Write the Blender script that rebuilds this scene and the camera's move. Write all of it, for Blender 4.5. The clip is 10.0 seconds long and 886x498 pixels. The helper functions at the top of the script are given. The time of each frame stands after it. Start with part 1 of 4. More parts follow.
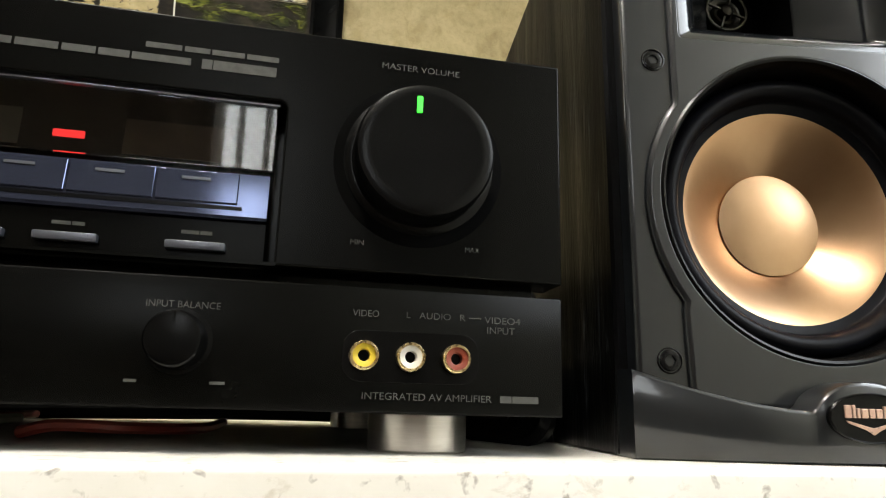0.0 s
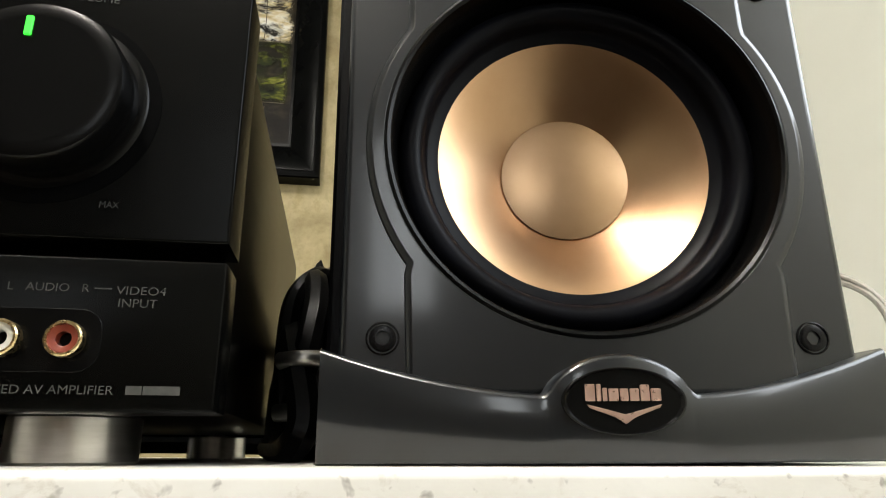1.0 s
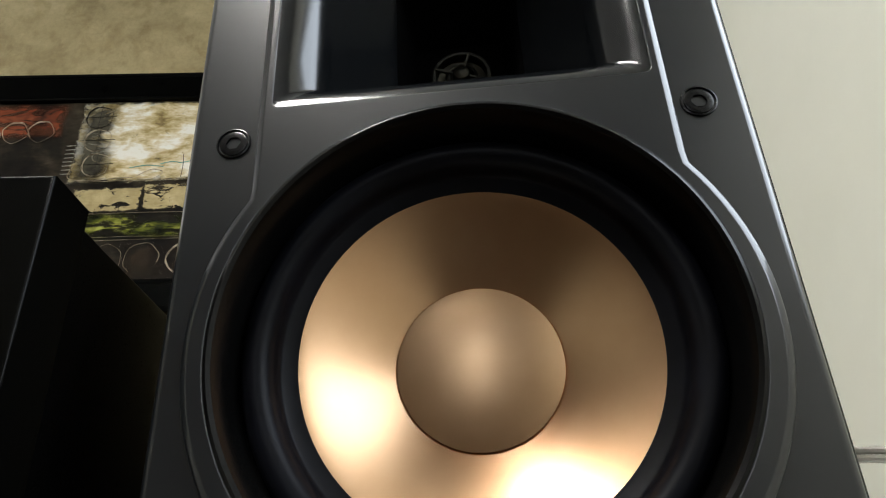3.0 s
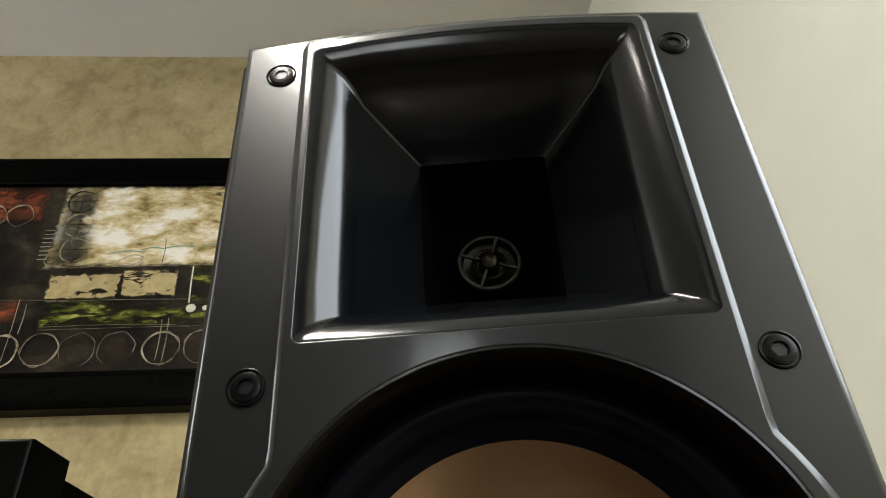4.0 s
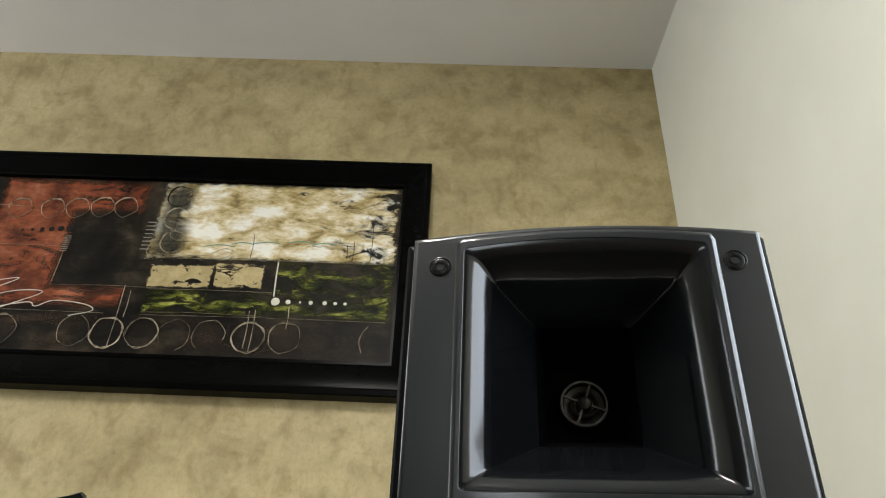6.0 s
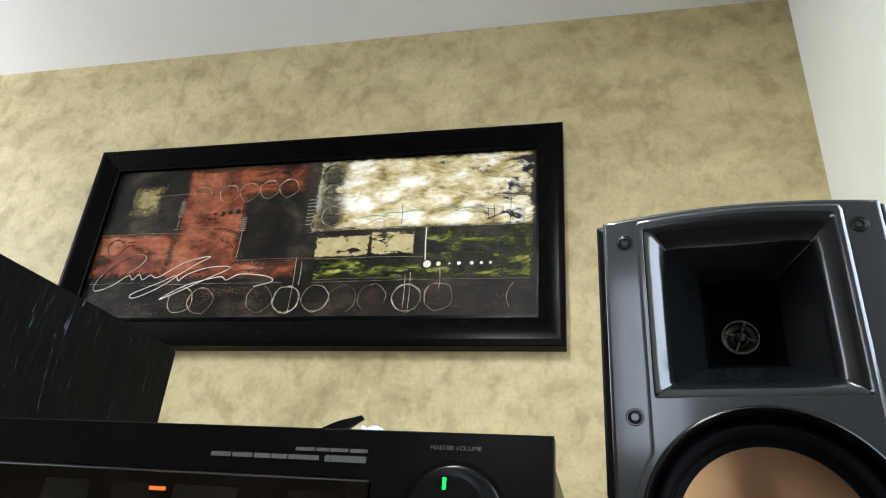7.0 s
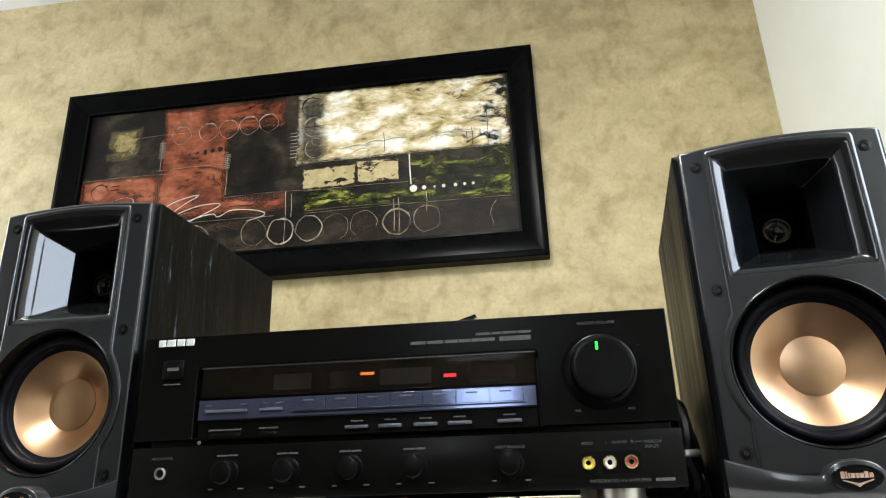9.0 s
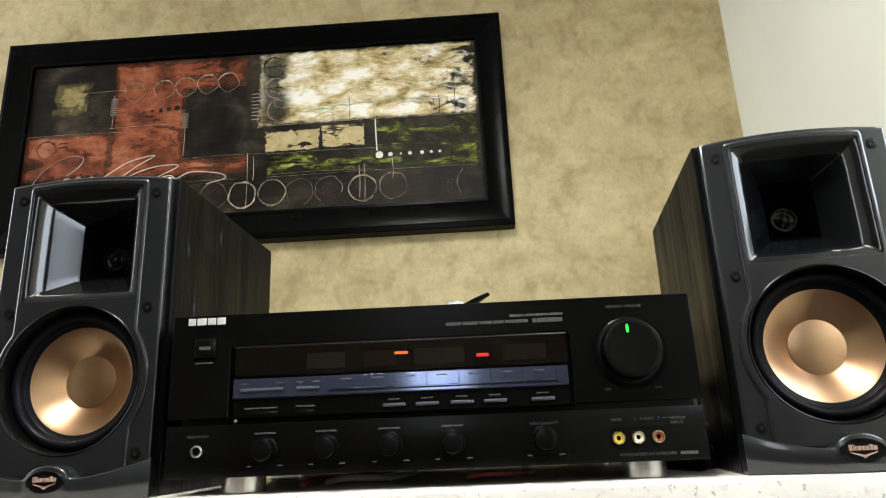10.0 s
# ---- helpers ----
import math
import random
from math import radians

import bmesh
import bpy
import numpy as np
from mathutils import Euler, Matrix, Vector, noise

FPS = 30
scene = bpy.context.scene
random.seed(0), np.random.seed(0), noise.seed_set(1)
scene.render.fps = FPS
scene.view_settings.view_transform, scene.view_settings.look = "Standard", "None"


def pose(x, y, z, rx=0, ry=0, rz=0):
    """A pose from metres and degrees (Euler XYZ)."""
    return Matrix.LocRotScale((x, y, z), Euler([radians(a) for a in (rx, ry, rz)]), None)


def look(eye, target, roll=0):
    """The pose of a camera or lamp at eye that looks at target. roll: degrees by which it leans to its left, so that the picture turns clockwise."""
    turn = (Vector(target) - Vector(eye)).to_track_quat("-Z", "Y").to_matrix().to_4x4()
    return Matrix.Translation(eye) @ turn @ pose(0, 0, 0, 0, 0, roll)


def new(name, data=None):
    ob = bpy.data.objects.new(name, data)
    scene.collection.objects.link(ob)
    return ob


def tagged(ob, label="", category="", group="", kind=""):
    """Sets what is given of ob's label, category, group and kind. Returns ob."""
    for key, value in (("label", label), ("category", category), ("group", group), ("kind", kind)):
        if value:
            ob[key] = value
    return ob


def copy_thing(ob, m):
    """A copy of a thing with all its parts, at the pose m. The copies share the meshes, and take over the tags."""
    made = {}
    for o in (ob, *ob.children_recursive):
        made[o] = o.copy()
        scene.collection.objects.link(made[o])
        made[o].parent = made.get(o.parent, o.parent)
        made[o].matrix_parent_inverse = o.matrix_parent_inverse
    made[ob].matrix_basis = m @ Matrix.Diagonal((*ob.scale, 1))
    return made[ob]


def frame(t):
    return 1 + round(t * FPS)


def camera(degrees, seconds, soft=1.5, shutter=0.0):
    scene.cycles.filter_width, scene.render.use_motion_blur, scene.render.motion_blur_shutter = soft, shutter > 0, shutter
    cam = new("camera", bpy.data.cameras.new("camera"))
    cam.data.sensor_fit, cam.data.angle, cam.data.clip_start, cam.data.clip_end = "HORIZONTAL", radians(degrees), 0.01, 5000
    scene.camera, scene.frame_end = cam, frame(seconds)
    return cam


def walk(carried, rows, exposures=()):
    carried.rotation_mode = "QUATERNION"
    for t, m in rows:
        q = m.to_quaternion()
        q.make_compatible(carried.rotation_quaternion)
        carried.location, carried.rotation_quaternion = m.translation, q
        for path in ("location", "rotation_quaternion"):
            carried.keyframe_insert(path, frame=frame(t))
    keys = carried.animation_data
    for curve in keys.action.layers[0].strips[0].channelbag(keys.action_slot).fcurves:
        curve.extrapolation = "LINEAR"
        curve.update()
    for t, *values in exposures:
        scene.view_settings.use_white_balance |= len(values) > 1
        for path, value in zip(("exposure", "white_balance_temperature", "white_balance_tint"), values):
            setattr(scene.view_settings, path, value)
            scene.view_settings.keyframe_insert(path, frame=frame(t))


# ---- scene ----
cam = camera(67.0, 10.0, 1.1)
PATH = [
    (0, (-0.2, -0.221, 0.016), (0.209, 1.681, 0.479), 1.2),
    (0.5, (-0.125, -0.205, 0.004), (0.251, 1.69, 0.524), 0.6),
    (1, (-0.076, -0.187, 0.003), (0.22, 1.703, 0.586), -0.4),
    (1.5, (-0.045, -0.176, 0.0), (0.156, 1.716, 0.614), -0.6),
    (2, (-0.0265, -0.173, 0.004), (0.095, 1.702, 0.688), -2.1),
    (2.5, (-0.021, -0.16, 0.0185), (0.048, 1.677, 0.808), -2.4),
    (3, (-0.013, -0.149, 0.046), (0.064, 1.64, 0.936), -2.7),
    (3.2, (-0.015, -0.146, 0.059), (0.079, 1.623, 0.988), -3.1),
    (4.3, (-0.03, -0.155, 0.107), (0.127, 1.506, 1.21), -3.1),
    (4.5, (-0.032, -0.161, 0.113), (0.138, 1.496, 1.221), -2.9),
    (5, (-0.042, -0.179, 0.125), (0.128, 1.478, 1.231), -2.5),
    (5.2, (-0.044, -0.187, 0.125), (0.115, 1.463, 1.242), -2.1),
    (6.3, (-0.066, -0.294, 0.106), (-0.223, 1.461, 1.052), 3.5),
    (6.5, (-0.073, -0.319, 0.094), (-0.313, 1.45, 0.995), 3.5),
    (6.8, (-0.079, -0.354, 0.078), (-0.438, 1.402, 0.965), 4.1),
    (7, (-0.089, -0.376, 0.072), (-0.498, 1.372, 0.954), 4.2),
    (7.5, (-0.112, -0.429, 0.044), (-0.551, 1.325, 0.897), 3.5),
    (8, (-0.143, -0.476, 0.02), (-0.546, 1.294, 0.859), 1.5),
    (8.5, (-0.173, -0.506, 0.013), (-0.487, 1.315, 0.779), -0.9),
    (9, (-0.213, -0.53, 0.021), (-0.453, 1.342, 0.685), -2.1),
    (9.5, (-0.253, -0.547, 0.029), (-0.4, 1.351, 0.64), -1.3),
    (10, (-0.29, -0.555, 0.037), (-0.359, 1.367, 0.586), -2.7),
]
EXPOSURES = [(0, 0.15, 6800, 10), (0.5, -0.03, 6750, 10), (1.0, -0.13, 6750, 10), (2.0, -0.25, 6450, 10), (3.0, -0.32, 6400, 10), (4.5, -0.34, 6900, 10), (5.2, -0.28, 6850, 10), (6.3, -0.15, 6300, 10),
             (6.6, 0.05, 6100, 10), (7.0, 0.36, 5900, 10), (8.0, 0.48, 5900, 10), (8.6, 0.48, 5950, 10), (9.2, 0.4, 6200, 10), (9.6, 0.31, 6300, 10), (10.0, 0.16, 6400, 10)]
walk(cam, [(t, look(eye, target, roll)) for t, eye, target, roll in PATH], EXPOSURES)

# ---- light ----
world = bpy.data.worlds.new("evening_sky")
scene.world = world
world.use_nodes = True
wn = world.node_tree
sky = wn.nodes.new("ShaderNodeTexSky")
sky.sky_type, sky.sun_disc = "NISHITA", False
sky.sun_elevation, sky.sun_rotation = radians(25), radians(150)
wn.links.new(sky.outputs[0], wn.nodes["Background"].inputs[0])
wn.nodes["Background"].inputs[1].default_value = 0.08


def area_lamp(name, m, sx, sy, watts, colour):
    data = bpy.data.lights.new(name, "AREA")
    data.shape, data.size, data.size_y, data.energy, data.color = "RECTANGLE", sx, sy, watts, colour
    ob = new(name, data)
    ob.matrix_world = m
    return ob


LAMPS = ((-0.55, -0.80, 27),)          # twin-tube batten: centre in plan, watts a tube
CEIL = 1.85
BACK_Y, RIGHT_X = 1.40, 0.592
LEFT_X, FRONT_Y, FLOOR_Z = -3.3, -2.9, -0.78
for lx, ly, watts in LAMPS:
    for dx in (-0.07, 0.07):
        area_lamp("tube_light", pose(lx + dx, ly, CEIL - 0.115), 0.045, 1.0, watts, (1.0, 0.965, 0.90))
area_lamp("side_window_daylight", pose(LEFT_X - 0.02, 0.55, 1.18, 90, 0, -90), 1.36, 1.14, 34, (0.96, 0.98, 1.0))
area_lamp("near_window_daylight", pose(RIGHT_X + 0.10, -0.43, 0.73, 90, 0, 90), 1.04, 0.72, 20, (0.84, 0.92, 1.0))
area_lamp("front_window_daylight", pose(-0.47, FRONT_Y - 0.10, 1.12, 90, 0, 0), 0.36, 0.95, 9, (0.90, 0.96, 1.0))

# ---- materials ----


def nodes_of(name):
    m = bpy.data.materials.new(name)
    m.use_nodes = True
    return m, m.node_tree, m.node_tree.nodes["Principled BSDF"]


def noise_node(tree, scale, detail=6.0, rough=0.6, stretch=(1, 1, 1), distort=0.0, space="Object"):
    co = tree.nodes.new("ShaderNodeTexCoord")
    mp = tree.nodes.new("ShaderNodeMapping")
    mp.inputs["Scale"].default_value = stretch
    tx = tree.nodes.new("ShaderNodeTexNoise")
    tx.inputs["Scale"].default_value, tx.inputs["Detail"].default_value = scale, detail
    tx.inputs["Roughness"].default_value, tx.inputs["Distortion"].default_value = rough, distort
    tree.links.new(co.outputs[space], mp.inputs[0])
    tree.links.new(mp.outputs[0], tx.inputs["Vector"])
    return tx


def ramp_node(tree, source, stops):
    r = tree.nodes.new("ShaderNodeValToRGB")
    while len(r.color_ramp.elements) < len(stops):
        r.color_ramp.elements.new(0.5)
    for e, (p, c) in zip(r.color_ramp.elements, stops):
        e.position, e.color = p, (*c, 1)
    tree.links.new(source, r.inputs[0])
    return r


def mix_node(tree, kind, fac, a, b):
    n = tree.nodes.new("ShaderNodeMix")
    n.data_type, n.blend_type = "RGBA", kind
    if isinstance(fac, float):
        n.inputs[0].default_value = fac
    else:
        tree.links.new(fac, n.inputs[0])
    for slot, v in ((6, a), (7, b)):
        if isinstance(v, tuple):
            n.inputs[slot].default_value = (*v, 1)
        else:
            tree.links.new(v, n.inputs[slot])
    return n.outputs[2]


def bump_into(tree, bsdf, height, strength, distance):
    b = tree.nodes.new("ShaderNodeBump")
    b.inputs["Strength"].default_value, b.inputs["Distance"].default_value = strength, distance
    tree.links.new(height, b.inputs["Height"])
    tree.links.new(b.outputs[0], bsdf.inputs["Normal"])


def surface(name, dark, light, rough=0.4, rough_spread=0.1, metal=0.0, scale=40.0, stretch=(1, 1, 1), fine=600.0, bump=0.1, depth=0.0004, coat=0.0, spec=0.5, coat_rough=0.11):
    """A surface whose colour wanders between two tones, with fine grain in its gloss and relief."""
    m, tree, b = nodes_of(name)
    big = noise_node(tree, scale, stretch=stretch)
    small = noise_node(tree, fine, 3.0, stretch=stretch)
    c = ramp_node(tree, big.outputs[0], [(0.3, dark), (0.7, light)])
    tree.links.new(c.outputs[0], b.inputs["Base Color"])
    rr = ramp_node(tree, small.outputs[0], [(0.3, (rough - rough_spread,) * 3), (0.7, (rough + rough_spread,) * 3)])
    tree.links.new(rr.outputs[0], b.inputs["Roughness"])
    b.inputs["Metallic"].default_value, b.inputs["Coat Weight"].default_value = metal, coat
    b.inputs["Coat Roughness"].default_value = coat_rough
    b.inputs["Specular IOR Level"].default_value = spec
    if bump:
        bump_into(tree, b, small.outputs[0], bump, depth)
    return m


def glowing(name, colour, strength):
    m, tree, b = nodes_of(name)
    b.inputs["Base Color"].default_value = (*colour, 1)
    b.inputs["Emission Color"].default_value = (*colour, 1)
    b.inputs["Emission Strength"].default_value = strength
    return m


def faux_plaster():
    """Ragged tan and ochre glaze on plaster, in cloudy blotches."""
    m, tree, b = nodes_of("faux_plaster")
    clouds = noise_node(tree, 1.6, 5.0, 0.6, (1, 1, 1.6), 0.3)
    blots = noise_node(tree, 7.0, 6.0, 0.62, (1, 1, 1.25), 0.5)
    dabs = noise_node(tree, 19.0, 5.0, 0.58, (1, 1, 0.8), 0.5)
    tan = ramp_node(tree, clouds.outputs[0], [(0.30, (0.395, 0.322, 0.163)), (0.70, (0.57, 0.485, 0.275))])
    spots = ramp_node(tree, blots.outputs[0], [(0.28, (0.72, 0.69, 0.62)), (0.46, (0.95, 0.94, 0.92)), (0.66, (1.12, 1.12, 1.12))])
    flecks = ramp_node(tree, dabs.outputs[0], [(0.34, (0.80, 0.76, 0.68)), (0.50, (1.0, 1.0, 1.0)), (0.75, (1.10, 1.10, 1.10))])
    col = mix_node(tree, "MULTIPLY", 1.0, tan.outputs[0], spots.outputs[0])
    col = mix_node(tree, "MULTIPLY", 0.9, col, flecks.outputs[0])
    grit = noise_node(tree, 75.0, 6.0, 0.7, (1, 1, 0.9), 0.3)
    rub = ramp_node(tree, grit.outputs[0], [(0.30, (0.82, 0.80, 0.75)), (0.50, (1.0, 1.0, 1.0)), (0.70, (1.10, 1.10, 1.09))])
    col = mix_node(tree, "MULTIPLY", 0.75, col, rub.outputs[0])
    tree.links.new(col, b.inputs["Base Color"])
    b.inputs["Roughness"].default_value = 0.62
    h = mix_node(tree, "MIX", 0.5, blots.outputs[0], dabs.outputs[0])
    bump_into(tree, b, h, 0.55, 0.005)
    return m


def travertine():
    """Pale cut stone with brown veins and small pits."""
    m, tree, b = nodes_of("pale_stone")
    base = noise_node(tree, 14.0, 6.0, 0.6, (1, 1, 1.6))
    stain = noise_node(tree, 70.0, 6.0, 0.66, (1.0, 1.0, 1.5), 0.5)
    pits = noise_node(tree, 170.0, 3.0, 0.5, (1, 1, 1.0), 0.3)
    cream = ramp_node(tree, base.outputs[0], [(0.3, (0.66, 0.63, 0.56)), (0.7, (0.80, 0.78, 0.73))])
    s = ramp_node(tree, stain.outputs[0], [(0.56, (0, 0, 0)), (0.72, (0.46, 0.46, 0.46))])
    col = mix_node(tree, "MIX", s.outputs[0], cream.outputs[0], (0.30, 0.22, 0.12))
    p = ramp_node(tree, pits.outputs[0], [(0.63, (0, 0, 0)), (0.71, (0.62, 0.62, 0.62))])
    col = mix_node(tree, "MIX", p.outputs[0], col, (0.16, 0.13, 0.10))
    tree.links.new(col, b.inputs["Base Color"])
    b.inputs["Roughness"].default_value = 0.32
    bump_into(tree, b, pits.outputs[0], 0.12, -0.0006)
    return m


def black_ash():
    """Black wood-grain vinyl: fine upright pores in a glossy skin, window glints painted along them as pale streaks."""
    m, tree, b = nodes_of("black_ash")
    pores = noise_node(tree, 120.0, 5.0, 0.68, (1.0, 1.0, 0.12), 1.8)
    broad = noise_node(tree, 28.0, 4.0, 0.6, (1.0, 1.0, 0.10), 0.8)
    # Pale blue top stop: glancing window light on the grain, kept in base colour.
    c = ramp_node(tree, pores.outputs[0], [(0.50, (0.0005, 0.0005, 0.0008)), (0.61, (0.003, 0.0038, 0.0052)), (0.73, (0.17, 0.20, 0.235))])
    patch = noise_node(tree, 34.0, 5.0, 0.65, (1.0, 1.0, 0.45), 0.8)
    glint_patch = ramp_node(tree, patch.outputs[0], [(0.40, (0.10,) * 3), (0.60, (1.0,) * 3)])
    tree.links.new(mix_node(tree, "MULTIPLY", 1.0, c.outputs[0], glint_patch.outputs[0]), b.inputs["Base Color"])
    r = ramp_node(tree, broad.outputs[0], [(0.35, (0.30,) * 3), (0.65, (0.52,) * 3)])
    tree.links.new(r.outputs[0], b.inputs["Roughness"])
    h = mix_node(tree, "MIX", 0.4, pores.outputs[0], broad.outputs[0])
    b.inputs["Specular IOR Level"].default_value = 0.08
    bump_into(tree, b, h, 0.6, 0.0014)
    return m


def paint(name, stops, scale=14.0, rough=0.5, stretch=(1, 1, 1), distort=0.35):
    """Artist's paint: blotches of several tones, broken by fine brush marks."""
    m, tree, b = nodes_of(name)
    n = noise_node(tree, scale, 4.0, 0.58, stretch, distort)
    brush = noise_node(tree, scale * 4.5, 5.0, 0.6, (0.6, 1, 1.5), 0.6)
    both = mix_node(tree, "MIX", 0.30, n.outputs[0], brush.outputs[0])
    c = ramp_node(tree, both, stops)
    tree.links.new(c.outputs[0], b.inputs["Base Color"])
    b.inputs["Roughness"].default_value = rough
    b.inputs["Specular IOR Level"].default_value = 0.10
    bump_into(tree, b, both, 0.3, 0.002)
    return m


PLASTER = faux_plaster()
STONE = travertine()
ASH = black_ash()
WHITE_WALL = surface("white_wall_paint", (0.79, 0.80, 0.72), (0.85, 0.86, 0.785), 0.6, 0.05, scale=3.0, fine=220.0, bump=0.12, depth=0.001)
BROWN_WALL = surface("brown_wall_paint", (0.10, 0.075, 0.05), (0.13, 0.10, 0.07), 0.6, 0.05, scale=3.0, fine=220.0, bump=0.12, depth=0.001)
CEILING_PAINT = surface("ceiling_paint", (0.72, 0.71, 0.69), (0.78, 0.77, 0.75), 0.7, 0.05, scale=2.0, fine=200.0, bump=0.06, depth=0.001)
FLOOR_TILE = surface("floor_finish", (0.018, 0.013, 0.009), (0.032, 0.023, 0.015), 0.35, 0.08, scale=3.0, fine=120.0, bump=0.05)
BAFFLE = surface("graphite_moulding", (0.0058, 0.0068, 0.0080), (0.0085, 0.0100, 0.0118), 0.30, 0.0, scale=18.0, fine=1400.0, bump=0.0, coat=0.75, spec=0.36, coat_rough=0.10)
HORN = surface("horn_moulding", (0.0034, 0.0039, 0.0046), (0.0052, 0.0060, 0.0070), 0.15, 0.0, scale=22.0, fine=300.0, bump=0.0, coat=0.25, spec=0.5)
COPPER = surface("copper_cone", (0.55, 0.338, 0.188), (0.62, 0.398, 0.236), 0.32, 0.0, metal=1.0, scale=30.0, fine=500.0, bump=0.0)
COPPER_CAP = surface("copper_cap", (0.58, 0.37, 0.21), (0.66, 0.435, 0.262), 0.30, 0.006, metal=1.0, scale=30.0, fine=500.0, bump=0.0)
RUBBER = surface("surround_rubber", (0.0025, 0.0025, 0.0034), (0.005, 0.0055, 0.008), 0.38, 0.03, scale=60.0, fine=900.0, bump=0.03, depth=0.0002, spec=0.09)
BLACK_METAL = surface("black_lacquered_metal", (0.0014, 0.0014, 0.0012), (0.0026, 0.0026, 0.0022), 0.26, 0.01, scale=30.0, fine=400.0, bump=0.0, spec=0.09)
BLACK_STEEL = surface("black_steel_cover", (0.0010, 0.0010, 0.0010), (0.0020, 0.0020, 0.0020), 0.30, 0.04, scale=30.0, fine=1500.0, bump=0.0, spec=0.16)
BLACK_PLASTIC = surface("black_plastic", (0.0016, 0.0016, 0.0016), (0.003, 0.003, 0.003), 0.25, 0.004, scale=60.0, fine=300.0, bump=0.0, spec=0.16)
SCREW_STEEL = surface("blackened_screw", (0.0015, 0.0015, 0.0017), (0.004, 0.004, 0.0045), 0.24, 0.01, metal=0.0, scale=300.0, fine=800.0, bump=0.0, spec=0.25)
BLUE_STRIP = surface("blue_grey_anodised", (0.075, 0.090, 0.150), (0.095, 0.112, 0.180), 0.10, 0.0, metal=0.8, scale=20.0, stretch=(0.1, 1, 1), fine=300.0, bump=0.0)
TRIM_ALU = surface("pale_anodised_trim", (0.42, 0.45, 0.56), (0.52, 0.55, 0.66), 0.24, 0.01, metal=0.9, scale=30.0, bump=0.0)
GREY_KEY = surface("grey_key", (0.09, 0.095, 0.115), (0.13, 0.135, 0.16), 0.32, 0.05, metal=0.6, scale=90.0, fine=1500.0)
SILVER = surface("turned_aluminium", (0.55, 0.53, 0.50), (0.68, 0.66, 0.63), 0.28, 0.0, metal=1.0, scale=60.0, stretch=(1, 1, 8), fine=900.0, bump=0.0)
GOLD = surface("gilt_socket", (0.62, 0.46, 0.22), (0.74, 0.58, 0.32), 0.28, 0.05, metal=1.0, scale=200.0)
PRINT = surface("pale_print", (0.045, 0.045, 0.042), (0.078, 0.078, 0.073), 0.5, 0.03, scale=300.0, bump=0.0, spec=0.2)
LOGO_SILVER = surface("bright_emblem", (0.62, 0.62, 0.60), (0.74, 0.74, 0.72), 0.3, 0.03, metal=0.4, scale=200.0, bump=0.0)
ROSE_METAL = surface("rose_copper_emblem", (0.62, 0.40, 0.32), (0.72, 0.49, 0.40), 0.3, 0.04, metal=0.8, scale=200.0, bump=0.0)
RCA_YELLOW = surface("yellow_plastic", (0.60, 0.44, 0.03), (0.68, 0.50, 0.05), 0.4, 0.03, scale=200.0)
RCA_WHITE = surface("white_plastic", (0.62, 0.60, 0.54), (0.70, 0.68, 0.62), 0.4, 0.03, scale=200.0)
RCA_RED = surface("red_plastic", (0.20, 0.035, 0.018), (0.26, 0.05, 0.025), 0.4, 0.03, scale=200.0)
FRAME_BLACK = surface("black_picture_moulding", (0.0012, 0.0012, 0.0012), (0.0024, 0.0027, 0.0025), 0.24, 0.03, scale=20.0, fine=500.0, bump=0.02, depth=0.0003, spec=0.045)
WHITE_FILM = surface("white_plastic_film", (0.36, 0.38, 0.43), (0.50, 0.52, 0.57), 0.35, 0.06, scale=30.0, fine=200.0, bump=0.15, depth=0.001)
DARK_BLADE = surface("dark_green_grey_plastic", (0.016, 0.019, 0.016), (0.030, 0.034, 0.028), 0.35, 0.05, scale=60.0)
CABLE_BLACK = surface("black_cable_sheath", (0.003, 0.003, 0.003), (0.006, 0.006, 0.006), 0.34, 0.05, scale=90.0, spec=0.12)
CABLE_RED = surface("red_cable_sheath", (0.30, 0.05, 0.035), (0.38, 0.07, 0.05), 0.4, 0.05, scale=90.0)
CABLE_CLEAR = surface("clear_speaker_wire", (0.50, 0.47, 0.40), (0.72, 0.69, 0.62), 0.25, 0.05, scale=120.0, stretch=(1, 1, 1))
WINDOW_WHITE = surface("window_frame_paint", (0.70, 0.70, 0.68), (0.78, 0.78, 0.76), 0.45, 0.05, scale=6.0)
LED_RED = glowing("red_lamp", (1.0, 0.045, 0.05), 2.0)
LED_ORANGE = glowing("orange_lamp", (1.0, 0.20, 0.035), 2.2)
LED_GREEN = glowing("green_lamp", (0.03, 1.0, 0.05), 1.3)
TUBE_GLOW = glowing("glowing_tube", (1.0, 0.95, 0.87), 6.0)


def smoked_glass():
    m, tree, b = nodes_of("smoked_window")
    b.inputs["Base Color"].default_value = (0.45, 0.42, 0.38, 1)
    b.inputs["Roughness"].default_value = 0.03
    b.inputs["Transmission Weight"].default_value = 1.0
    b.inputs["IOR"].default_value = 1.45
    return m


SMOKED = smoked_glass()
TWEETER = surface("tweeter_metal", (0.020, 0.019, 0.015), (0.060, 0.056, 0.044), 0.34, 0.03, metal=0.8, scale=200.0, fine=900.0, bump=0.0)
GREY_BLOCK = surface("grey_display_block", (0.10, 0.10, 0.085), (0.14, 0.14, 0.12), 0.5, 0.03, scale=120.0, bump=0.0)
BROWN_BLOCK = surface("brown_display_block", (0.045, 0.028, 0.016), (0.065, 0.040, 0.024), 0.5, 0.03, scale=120.0, bump=0.0)
